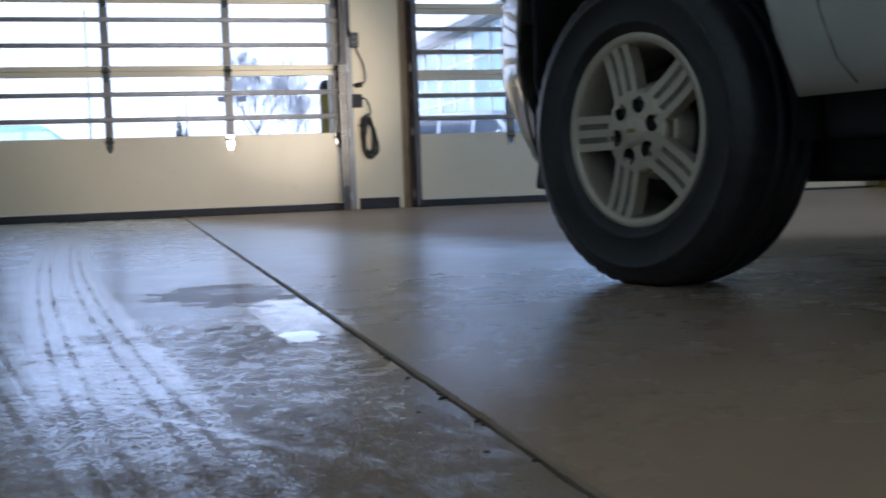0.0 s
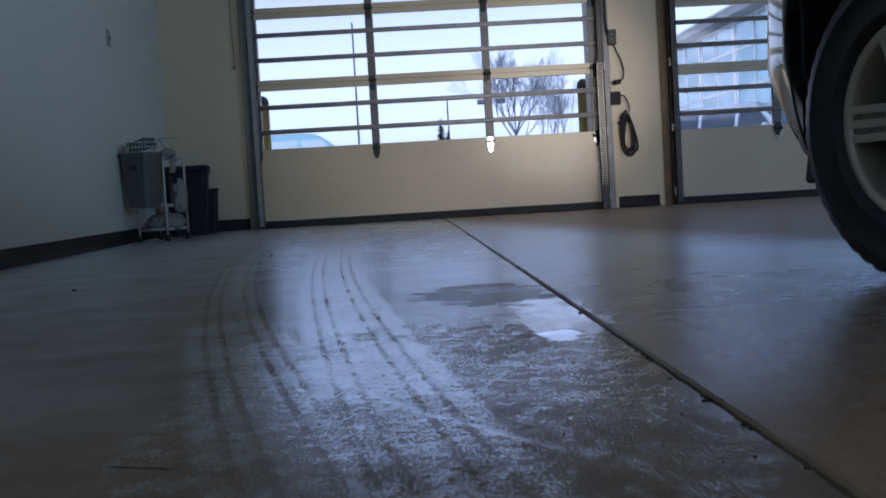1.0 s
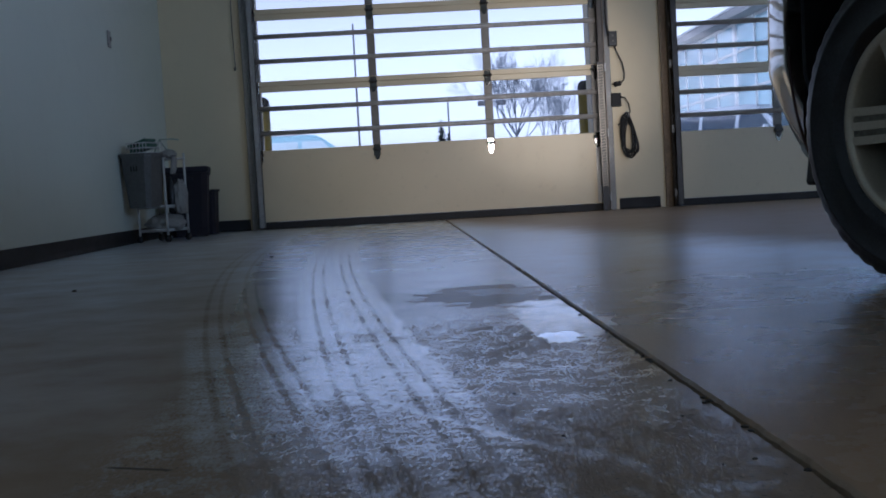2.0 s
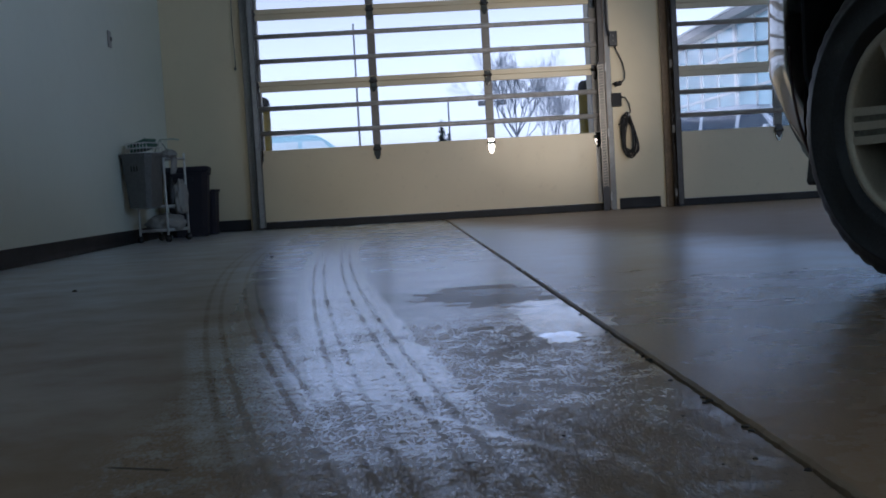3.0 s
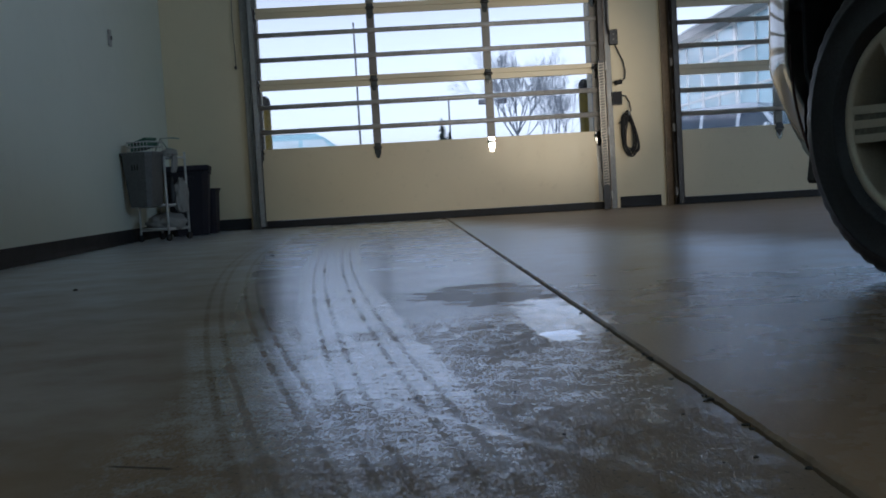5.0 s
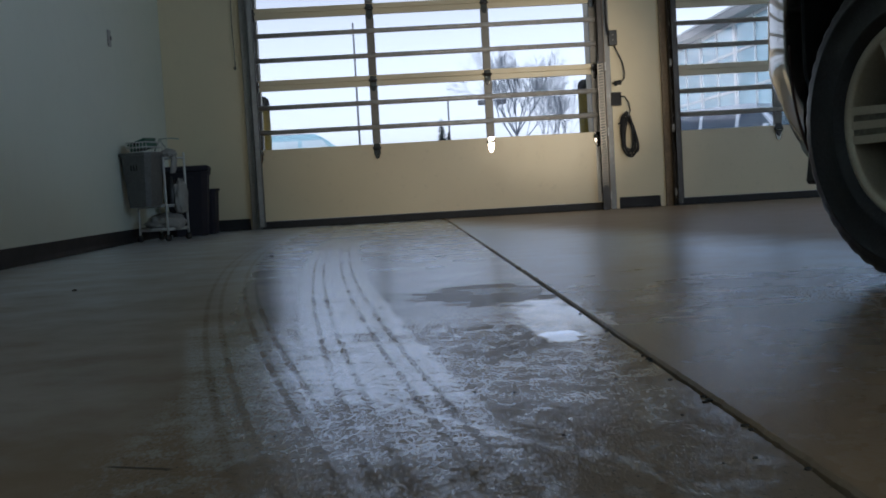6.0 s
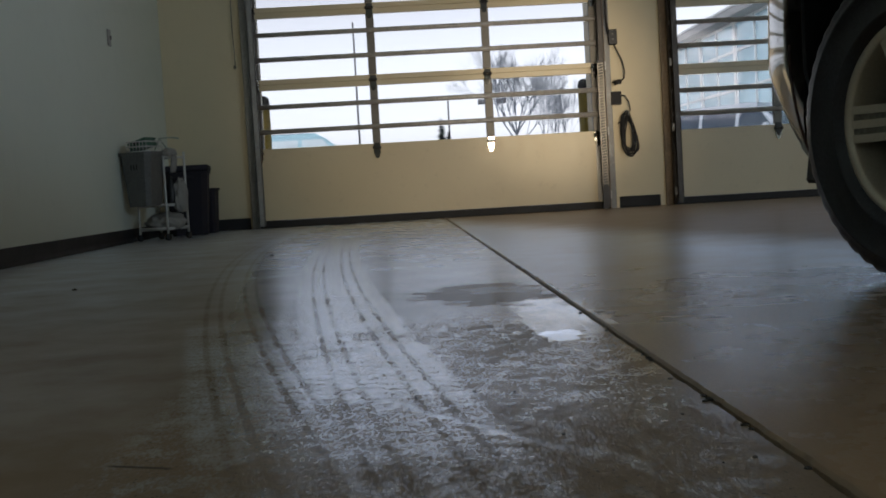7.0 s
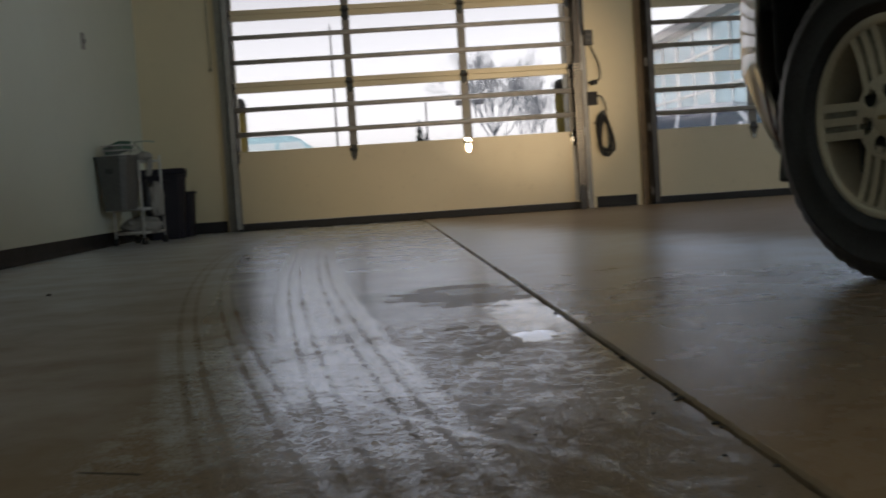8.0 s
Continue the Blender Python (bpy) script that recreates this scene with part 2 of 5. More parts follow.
    shine = M("SUBTRACT", shine, M("MULTIPLY", right, M("MULTIPLY_ADD", step(grit, 0.45, 0.62), 0.12, 0.0)))
    # gloss cut on the car's side, in place of its shade on the floor
    car_shade = step(M("ADD", M("MULTIPLY_ADD", Y, 0.25, X), M("MULTIPLY", wob, 6.0)), 2.05, 2.9)
    shine = M("MULTIPLY", shine, M("MULTIPLY_ADD", car_shade, -0.75, 1.0))
    shine = M("MULTIPLY", M("MAXIMUM", M("MAXIMUM", shine, 0.08), M("MULTIPLY", pud, 0.85)), M("MULTIPLY_ADD", lip, -0.9, 1.86))

    rough = M("MULTIPLY_ADD", mid, 0.10, 0.17)
    rough = M("SUBTRACT", rough, M("MULTIPLY", busy, 0.05))
    rough = M("ADD", rough, M("MULTIPLY", right, 0.05))
    rough = M("ADD", rough, M("MULTIPLY", west, 0.12))
    rough = M("ADD", rough, M("MULTIPLY", step(Y, 2.4, 4.5), 0.05))
    rough = M("SUBTRACT", rough, M("MULTIPLY", film, 0.08))
    rough = M("MULTIPLY", rough, M("SUBTRACT", 1.0, M("MULTIPLY", pud, 0.7)))

    hgt = M("MULTIPLY", fine, 0.06)
    hgt = M("ADD", hgt, M("MULTIPLY", M("MULTIPLY", noise_node(n, l, 4.0, 2, co), 0.9), M("SUBTRACT", 1.0, M("MAXIMUM", west, M("MULTIPLY", right, 0.25)))))
    hgt = M("ADD", hgt, M("MULTIPLY", M("MULTIPLY", grain, busy), 0.75))
    hgt = M("ADD", hgt, M("MULTIPLY", M("MULTIPLY", blotch, busy), 0.7))
    hgt = M("ADD", hgt, M("MULTIPLY", M("ADD", M("MULTIPLY", fine, 0.25), M("MULTIPLY", grain, 0.4)), M("MULTIPLY", right, band(Y, 0.4, 3.0, 0.8))))
    hgt = M("ADD", hgt, M("MULTIPLY", salt, 0.5))
    hgt = M("MULTIPLY", hgt, M("SUBTRACT", 1.0, M("MULTIPLY", pud, 0.8)))
    b = n.new("ShaderNodeBump")
    b.inputs["Strength"].default_value, b.inputs["Distance"].default_value = 1.0, 0.0010
    l.new(hgt, b.inputs["Height"])

    n.remove(p)
    dif, glo, mix, fr = n.new("ShaderNodeBsdfDiffuse"), n.new("ShaderNodeBsdfGlossy"), n.new("ShaderNodeMixShader"), n.new("ShaderNodeFresnel")
    fr.inputs[0].default_value = 1.5
    l.new(c, dif.inputs[0])
    glo.inputs[0].default_value = (0.81, 0.885, 1.0, 1)
    l.new(M("MAXIMUM", rough, 0.03), glo.inputs["Roughness"])
    l.new(b.outputs[0], dif.inputs["Normal"])
    l.new(b.outputs[0], glo.inputs["Normal"])
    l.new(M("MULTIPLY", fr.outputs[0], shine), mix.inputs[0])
    l.new(dif.outputs[0], mix.inputs[1])
    l.new(glo.outputs[0], mix.inputs[2])
    l.new(mix.outputs[0], n["Material Output"].inputs[0])
    return m


FLOOR = concrete_floor()
WALL = wall_paint("cream_wall_paint", (0.68, 0.59, 0.395))
WALL_SIDE = wall_paint("white_wall_paint", (0.69, 0.73, 0.64))
CEILING = wall_paint("ceiling_paint", (0.7, 0.7, 0.68))
def ribbed_paint(name, colour):
    """Painted sheet with fine pressed ribs and scuffs."""
    m, n, l, p = nodes_of(name)
    co = coords(n)
    big, fine = noise_node(n, l, 1.3, 5, co), noise_node(n, l, 140, 3, co)
    scuffs = noise_node(n, l, 11, 6, co, 0.7)
    c = ramp(n, l, big, [(0.3, tuple(v * 0.92 for v in colour)), (0.7, colour)])
    c = mixc(n, l, ramp(n, l, scuffs, [(0.58, (0, 0, 0)), (0.75, (0.35,) * 3)]), c, tuple(v * 0.62 for v in colour))
    l.new(c, p.inputs["Base Color"])
    l.new(ramp(n, l, scuffs, [(0.3, (0.34,) * 3), (0.7, (0.5,) * 3)]), p.inputs["Roughness"])
    sep = n.new("ShaderNodeSeparateXYZ")
    l.new(co, sep.inputs[0])
    ribs = math_node(n, l, "SINE", math_node(n, l, "MULTIPLY", sep.outputs[2], 210.0))
    bump(n, l, p, math_node(n, l, "MULTIPLY_ADD", ribs, 0.35, fine), 0.12, 0.0015)
    return m


DOOR_PAINT = ribbed_paint("cream_door_paint", (0.64, 0.55, 0.365))
STILE_PAINT = surface("weathered_aluminium", (0.15, 0.145, 0.13), 0.5, metal=0.2, vary=0.15, scale=8)
BAR_STEEL = surface("dark_steel_bar", (0.42, 0.40, 0.37), 0.4, metal=0.2, vary=0.2, scale=12)
GALV = surface("galvanised_steel", (0.36, 0.36, 0.35), 0.5, metal=0.5, vary=0.14, scale=14, grain=90, wear=0.12)
# two darker copies of GALV, with the shade between the doors in their colour
GALV_SHADED = surface("shaded_galvanised_steel", (0.17, 0.17, 0.165), 0.5, metal=0.5, vary=0.2, scale=12, grain=90, wear=0.12)
GALV_DEEP_SHADED = surface("shaded_dark_steel", (0.05, 0.045, 0.04), 0.45, metal=0.5, vary=0.3, scale=14, grain=90, wear=0.12)
ZINC = surface("bright_zinc_plate", (0.15, 0.145, 0.14), 0.11, metal=0.9, vary=0.1, scale=20, relief=0.05, wear=0.1)
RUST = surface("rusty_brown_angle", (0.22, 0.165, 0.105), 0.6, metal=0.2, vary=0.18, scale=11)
RUBBER = surface("black_rubber", (0.018, 0.018, 0.019), 0.7, vary=0.3, scale=10, relief=0.3)
VINYL = surface("dark_vinyl_base", (0.012, 0.012, 0.014), 0.7, vary=0.2, scale=5)
SEALANT = surface("dark_joint_filler", (0.022, 0.020, 0.019), 0.85, vary=0.4, scale=40, relief=0.5)
DIRT = surface("dry_mud", (0.05, 0.045, 0.04), 0.9, vary=0.4, scale=60, relief=0.6)
GLASS = glass("window_glass", (0.775, 0.78, 0.785))
BLACK_PLASTIC = surface("black_plastic", (0.011, 0.011, 0.012), 0.5, vary=0.2, scale=15)


# ---- mesh helpers ----
def part(name, bm, material, parent=None, label=""):
    """Links a bmesh as one mesh object."""
    me = bpy.data.meshes.new(name)
    bmesh.ops.recalc_face_normals(bm, faces=bm.faces)
    bm.to_mesh(me)
    bm.free()
    for mt in (material if isinstance(material, (list, tuple)) else [material]):
        me.materials.append(mt)
    ob = new(name, me)
    if parent:
        ob.parent = parent
    if label:
        tagged(ob, label)
    return ob


def thing(name, m, label, category, group="", kind=""):
    ob = new(name)
    ob.empty_display_size = 0.1
    ob.matrix_world = m
    return tagged(ob, label, category, group, kind)


def add_box(bm, x0, x1, y0, y1, z0, z1, bevel=0.0):
    vs = [bm.verts.new((x, y, z)) for z in (z0, z1) for y in (y0, y1) for x in (x0, x1)]
    fs = [bm.faces.new([vs[i] for i in q]) for q in ((0, 2, 3, 1), (4, 5, 7, 6), (0, 1, 5, 4), (2, 6, 7, 3), (0, 4, 6, 2), (1, 3, 7, 5))]
    if bevel:
        es = list({e for f in fs for e in f.edges})
        bmesh.ops.bevel(bm, geom=es, offset=bevel, segments=2, affect="EDGES", profile=0.5)
    return bm


def box(x0, x1, y0, y1, z0, z1, bevel=0.0):
    return add_box(bmesh.new(), x0, x1, y0, y1, z0, z1, bevel)


def add_tube(bm, pts, radius, sides=8, taper=None):
    """A round tube along points."""
    pts = [Vector(q) for q in pts]
    rings, prev = [], None
    for i, q in enumerate(pts):
        d = (pts[min(i + 1, len(pts) - 1)] - pts[max(i - 1, 0)]).normalized()
        ref = Vector((0, 0, 1)) if abs(d.z) < 0.9 else Vector((1, 0, 0))
        if prev is None:
            a = d.cross(ref).normalized()
        else:
            a = (prev - d * prev.dot(d)).normalized()
        prev = a
        b = d.cross(a)
        r = radius if taper is None else radius * taper[i]
        rings.append([bm.verts.new(q + r * (math.cos(k * 2 * math.pi / sides) * a + math.sin(k * 2 * math.pi / sides) * b)) for k in range(sides)])
    for r0, r1 in zip(rings, rings[1:]):
        for k in range(sides):
            f = bm.faces.new((r0[k], r0[(k + 1) % sides], r1[(k + 1) % sides], r1[k]))
            f.smooth = True
    bm.faces.new(rings[0][::-1])
    bm.faces.new(rings[-1])
    return bm


def tube(pts, radius, sides=8, taper=None):
    return add_tube(bmesh.new(), pts, radius, sides, taper)


def lathe(profile, steps=48, axis="x", closed=False, bm=None, wob=None):
    """Turns (radius, along) points round an axis."""
    bm = bm or bmesh.new()
    rings = []
    for k in range(steps):
        a = 2 * math.pi * k / steps
        ring = []
        for j, (r, s) in enumerate(profile):
            if wob:
                r = wob(r, s, j, k)
            c, d = r * math.cos(a), r * math.sin(a)
            ring.append(bm.verts.new((s, c, d) if axis == "x" else (c, d, s)))
        rings.append(ring)
    m = len(profile)
    for k in range(steps):
        r0, r1 = rings[k], rings[(k + 1) % steps]
        for j in range(m if closed else m - 1):
            f = bm.faces.new((r0[j], r0[(j + 1) % m], r1[(j + 1) % m], r1[j]))
            f.smooth = True
    return bm


def plate(outline, y0, y1, bevel=0.0):
    """An outline in x and z, given thickness along y."""
    bm = bmesh.new()
    lo = [bm.verts.new((x, y0, z)) for x, z in outline]
    hi = [bm.verts.new((x, y1, z)) for x, z in outline]
    k = len(outline)
    bm.faces.new(lo)
    bm.faces.new(hi[::-1])
    for i in range(k):
        bm.faces.new((lo[i], lo[(i + 1) % k], hi[(i + 1) % k], hi[i]))
    if bevel:
        bmesh.ops.bevel(bm, geom=list(bm.edges), offset=bevel, segments=1, affect="EDGES")
    return bm


def structure(name, bm, material, label, category):
    return tagged(part(name, bm, material), label, category, kind="structure")


# ---- the room ----
WEST, EAST, SOUTH, NORTH = -1.97, 10.2, -6.0, 9.60
HEIGHT, THICK = 4.2, 0.25
OPENINGS = ((-1.165, 1.71), (2.425, 5.345))
HEAD = 3.0


def slab(x0, x1, ragged_side):
    """A floor slab whose edge along the joint is slightly chipped."""
    bm = bmesh.new()
    ys = [SOUTH + 0.08 * i for i in range(int((0.7 - SOUTH) / 0.08))] + [0.7 + 0.006 * i for i in range(450)]
    ys += [3.4 + (NORTH + THICK - 3.4) * i / 200 for i in range(201)]
    tops = []
    for y in ys:
        chip = 0.0042 * (noise.noise((y * 9.0, x0 * 3.1, 0)) + 0.9 * max(0, noise.noise((y * 33.0, x0 * 3.1, 4)) - 0.05) + 0.35 * noise.noise((y * 95.0, x0 * 3.1, 8)))
        a, b = x0, x1
        if ragged_side > 0:
            b = x1 - abs(chip)
            line = [(a, 0), (b - 0.0025, 0), (b, -0.003), (b, -0.02)]
        else:
            a = x0 + abs(chip)
            line = [(a, -0.02), (a, -0.005), (a + 0.0035, 0), (b, 0)]
        tops.append([bm.verts.new((x, y, z)) for x, z in line])
    for r0, r1 in zip(tops, tops[1:]):
        for k in range(3):
            bm.faces.new((r0[k], r0[k + 1], r1[k + 1], r1[k]))
    return bm


floor = structure("floor", box(WEST - THICK, EAST + THICK, SOUTH - THICK, NORTH + THICK, -0.25, -0.021), SEALANT, "concrete base under the garage floor slabs", "floor")
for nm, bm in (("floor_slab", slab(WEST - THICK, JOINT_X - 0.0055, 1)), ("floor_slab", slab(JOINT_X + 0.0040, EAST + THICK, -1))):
    part(nm, bm, FLOOR, floor, "sealed brownish concrete slab with worn glossy finish, shade-dulled towards the car")
bm = bmesh.new()
add_box(bm, JOINT_X - 0.007, JOINT_X + 0.007, SOUTH, NORTH + 0.1, -0.03, -0.018)
part("joint_filler", bm, SEALANT, floor, "dark filler sunk in the floor joint")

# north wall with two door openings
bm = bmesh.new()
edges = [WEST - THICK] + [v for o in OPENINGS for v in o] + [EAST + THICK]
for a, b in zip(edges[::2], edges[1::2]):
    add_box(bm, a, b, NORTH, NORTH + THICK, -0.02, HEIGHT)
for a, b in OPENINGS:
    add_box(bm, a, b, NORTH, NORTH + THICK, HEAD, HEIGHT)
wall_north = structure("wall_north", bm, WALL, "cream painted wall with two garage door openings", "wall")
wall_west = structure("wall_west", box(WEST - THICK, WEST, SOUTH - THICK, NORTH - 0.002, -0.02, HEIGHT), WALL_SIDE, "plain white painted side wall of the garage", "wall")
EAST_OPEN = (-5.7, -1.7, 2.1, 3.7)
bm = bmesh.new()
add_box(bm, EAST, EAST + THICK, SOUTH - THICK, EAST_OPEN[0], -0.02, HEIGHT)
add_box(bm, EAST, EAST + THICK, EAST_OPEN[1], NORTH - 0.002, -0.02, HEIGHT)
add_box(bm, EAST, EAST + THICK, EAST_OPEN[0], EAST_OPEN[1], -0.02, EAST_OPEN[2])
add_box(bm, EAST, EAST + THICK, EAST_OPEN[0], EAST_OPEN[1], EAST_OPEN[3], HEIGHT)
wall_east = structure("wall_east", bm, WALL_SIDE, "white painted far side wall with an added wide window", "wall")
ADDED_SOUTH_WINDOWS = ((5.0, 8.0),)
bm = bmesh.new()
edges = [WEST - THICK] + [v for o in ADDED_SOUTH_WINDOWS for v in o] + [EAST + THICK]
for a, b in zip(edges[::2], edges[1::2]):
    add_box(bm, a, b, SOUTH - THICK, SOUTH, -0.02, HEIGHT)
for a, b in ADDED_SOUTH_WINDOWS:
    add_box(bm, a, b, SOUTH - THICK, SOUTH, 3.5, HEIGHT)
    add_box(bm, a, b, SOUTH - THICK, SOUTH, -0.02, 1.4)
wall_south = structure("wall_south", bm, WALL_SIDE, "white painted back wall with an added window opening", "wall")
ceiling = structure("ceiling", box(WEST - THICK, EAST + THICK, SOUTH - THICK, NORTH + THICK, HEIGHT, HEIGHT + 0.2), CEILING, "flat white painted garage ceiling", "ceiling")


def skirting(along, fixed, a, b, name="baseboard"):
    """A coved vinyl base strip."""
    prof = [(0.003, 0.0), (0.022, 0.0), (0.012, 0.012), (0.008, 0.03), (0.007, 0.094), (0.003, 0.097)]
    bm = bmesh.new()
    ends = []
    for s in (a, b):
        if along == "y":
            ends.append([bm.verts.new((fixed + d, s, z)) for d, z in prof])
        else:
            ends.append([bm.verts.new((s, fixed - d, z)) for d, z in prof])
    k = len(prof)
    for i in range(k):
        bm.faces.new((ends[0][i], ends[0][(i + 1) % k], ends[1][(i + 1) % k], ends[1][i]))
    bm.faces.new(ends[0])
    bm.faces.new(ends[1][::-1])
    return structure(name, bm, VINYL, "dark grey vinyl cove base along the wall", "baseboard")


skirting("y", WEST, SOUTH, NORTH - 0.03)
skirting("x", NORTH, WEST + 0.03, -1.30)
skirting("x", NORTH, 1.91, 2.27)
structure("trim", box(5.60, EAST - 0.003, NORTH - 0.006, NORTH - 0.002, 0.0, 0.022), VINYL, "dark sealant line at the foot of the cream wall", "trim")


# ---- sectional garage doors ----
SECTION, SEAL = 0.61, 0.063
LEAF_IN, LEAF_OUT = 9.55, 9.59


def hinge(parent, x, z):
    """A stamped hinge with a roller eye across a section joint."""
    bm = bmesh.new()
    add_box(bm, x - 0.028, x + 0.028, LEAF_IN - 0.008, LEAF_IN - 0.002, z - 0.055, z + 0.04, 0.002)
    add_tube(bm, [(x - 0.036, LEAF_IN - 0.016, z), (x + 0.036, LEAF_IN - 0.016, z)], 0.012, 10)
    add_tube(bm, [(x, LEAF_IN - 0.012, z - 0.04), (x, LEAF_IN - 0.002, z - 0.04)], 0.007, 8)
    add_tube(bm, [(x, LEAF_IN - 0.012, z + 0.026), (x, LEAF_IN - 0.002, z + 0.026)], 0.007, 8)
    y0, y1 = LEAF_IN - 0.012, LEAF_IN - 0.003
    lo = [bm.verts.new((x + dx, y0, z + dz)) for dx, dz in ((-0.022, -0.055), (0.022, -0.055), (0.016, -0.082), (0.0, -0.092), (-0.016, -0.082))]
    hi = [bm.verts.new((v.co.x, y1, v.co.z)) for v in lo]
    bm.faces.new(lo), bm.faces.new(hi[::-1])
    for i in range(5):
        bm.faces.new((lo[i], lo[(i + 1) % 5], hi[(i + 1) % 5], hi[i]))
    return part("hinge", bm, ZINC, parent, "galvanised steel hinge")


def garage_door(name, x0, x1, label, columns=(0.328, 0.679), rise=SECTION):
    """Five sections: a solid one below, four glazed ones above, with rods across."""
    door = thing(name, pose(0, 0, 0), label, "garage door", kind="structure")
    solid_top = 1.115 * rise
    stiles = [x0 + 0.036, x0 + (x1 - x0) * columns[0], x0 + (x1 - x0) * columns[1], x1 - 0.032]
    half = [0.036, 0.034, 0.034, 0.032]
    part("bottom_seal", box(x0, x1, LEAF_IN + 0.004, LEAF_OUT, 0.0, SEAL, 0.006), RUBBER, door, "black rubber bottom seal")
    bm = box(x0, x1, LEAF_IN, LEAF_OUT, SEAL + 0.002, solid_top - 0.004, 0.004)
    solid = part("solid_section", bm, DOOR_PAINT, door, "solid cream painted lower section")
    part("end_stile", box(x0, x0 + 0.05, LEAF_IN - 0.003, LEAF_IN - 0.0005, SEAL + 0.01, 0.60), GALV, solid)
    part("end_stile", box(x1 - 0.05, x1, LEAF_IN - 0.003, LEAF_IN - 0.0005, SEAL + 0.01, 0.60), GALV, solid)
    for k in range(4):
        lo = solid_top if k == 0 else rise * (k + 1) + 0.0015
        hi = rise * (k + 2)
        sec = new("glazed_section")
        sec.parent = door
        if k:
            part("bottom_rail", box(x0, x1, LEAF_IN, LEAF_OUT, lo, lo + 0.043, 0.003), DOOR_PAINT, sec)
        part("top_rail", box(x0, x1, LEAF_IN, LEAF_OUT, hi - 0.047, max(hi, HEAD + 0.03) if k == 3 else hi, 0.003), DOOR_PAINT, sec)
        g0, g1 = (lo if k == 0 else lo + 0.043), hi - 0.047
        for xs, hw in zip(stiles, half):
            part("stile", box(xs - hw, xs + hw, LEAF_IN - 0.004, LEAF_OUT - 0.004, g0, g1, 0.003), STILE_PAINT, sec)
        for i in range(3):
            pane = part("pane", box(stiles[i] + half[i] - 0.004, stiles[i + 1] - half[i + 1] + 0.004, LEAF_IN + 0.016, LEAF_IN + 0.020, g0 - 0.004, g1 + 0.004), GLASS, sec)
            pane.visible_shadow = False
        for zz in (rise * (k + 1) + 0.343 * rise, rise * (k + 1) + 0.686 * rise):
            rod = tube([(x0 + 0.01, LEAF_IN - 0.026, zz), (x1 - 0.01, LEAF_IN - 0.026, zz)], 0.0205, 12)
            rod = part("rod", rod, BAR_STEEL, door, "dark steel cross rod")
            for xe in (x0 + 0.016, x1 - 0.016):
                part("rod_end", box(xe - 0.012, xe + 0.012, LEAF_IN - 0.032, LEAF_IN - 0.004, zz - 0.018, zz + 0.018, 0.004), BLACK_PLASTIC, rod)
    for z in (solid_top - 0.04, 2 * rise, 3 * rise, 4 * rise):
        for xs in stiles:
            hinge(door, xs, z)
    return door


def door_track(x, side, label, jamb_material=None, flange_material=None, channel_material=None):
    """A galvanised vertical track: bracket angle, channel and brackets. side: +1 where the leaf lies to the right."""
    s = side
    tr = thing("door_track", pose(x, 0, 0), label, "door track", "garage door tracks", "structure")

    def span(a, b):
        return (min(s * a, s * b), max(s * a, s * b))

    a, b = span(-0.145, -0.085)
    part("jamb_angle", box(a, b, NORTH - 0.028, NORTH - 0.003, 0.0, 3.1, 0.003), jamb_material or GALV, tr, "steel jamb angle")
    a, b = span(-0.085, -0.079)
    part("angle_flange", box(a, b, NORTH - 0.095, NORTH - 0.003, 0.0, 3.1, 0.001), flange_material or GALV, tr)
    # channel
    bm = bmesh.new()
    for q in (((-0.072, -0.020), (-0.14, -0.134)), ((-0.072, -0.066), (-0.14, -0.085)), ((-0.026, -0.020), (-0.14, -0.105))):
        a, b = span(*q[0])
        add_box(bm, a, b, NORTH + q[1][0], NORTH + q[1][1], 0.02, 3.3)
    part("channel", bm, channel_material or GALV, tr, "rolled galvanised channel")
    for z in (0.12, 0.67, 1.23, 1.84, 2.6):
        a, b = span(-0.09, -0.06)
        br = part("bracket", box(a, b, NORTH - 0.115, NORTH - 0.09, z - 0.035, z + 0.035, 0.004), GALV, tr)
        a = s * -0.075
        part("bolt", tube([(a, NORTH - 0.124, z), (a, NORTH - 0.112, z)], 0.011, 6), GALV, br)
    return tr


door_1 = garage_door("door_1", -1.215, 1.765, "closed cream sectional garage door with three columns of panes", (0.349, 0.679))
door_2 = garage_door("door_2", 2.38, 5.40, "closed cream sectional garage door beside the parked car", (0.311, 0.655), 0.583)
xs = 2.38 + 3.02 * 0.311
bm = plate([(xs - 0.042, 0.615), (xs, 0.545), (xs + 0.042, 0.615), (xs + 0.02, 0.665), (xs - 0.02, 0.665)], LEAF_IN - 0.022, LEAF_IN - 0.010, 0.003)
part("pull_plate", bm, BLACK_PLASTIC, door_2, "dark pointed pull plate")
door_track(-1.14, 1, "galvanised door track on cream wall")
door_track(1.735, -1, "galvanised door track beside hanging cord, darkened for shade", GALV_SHADED, RUST, GALV_DEEP_SHADED)
door_track(2.465, 1, "galvanised door track darkened for shade, with brown stained jamb angle", RUST, GALV_DEEP_SHADED, GALV_DEEP_SHADED)
door_track(5.39, -1, "galvanised door track beside the second door")

# punched angle that carries the track beside the cord
rail = thing("punched_angle", pose(1.775, NORTH - 0.168, 0), "galvanised punched steel angle beside the garage door", "steel angle", kind="structure")
bm = bmesh.new()
add_box(bm, -0.036, -0.031, -0.003, 0.0, 0.2, 1.25)
add_box(bm, 0.009, 0.014, -0.003, 0.0, 0.2, 1.25)
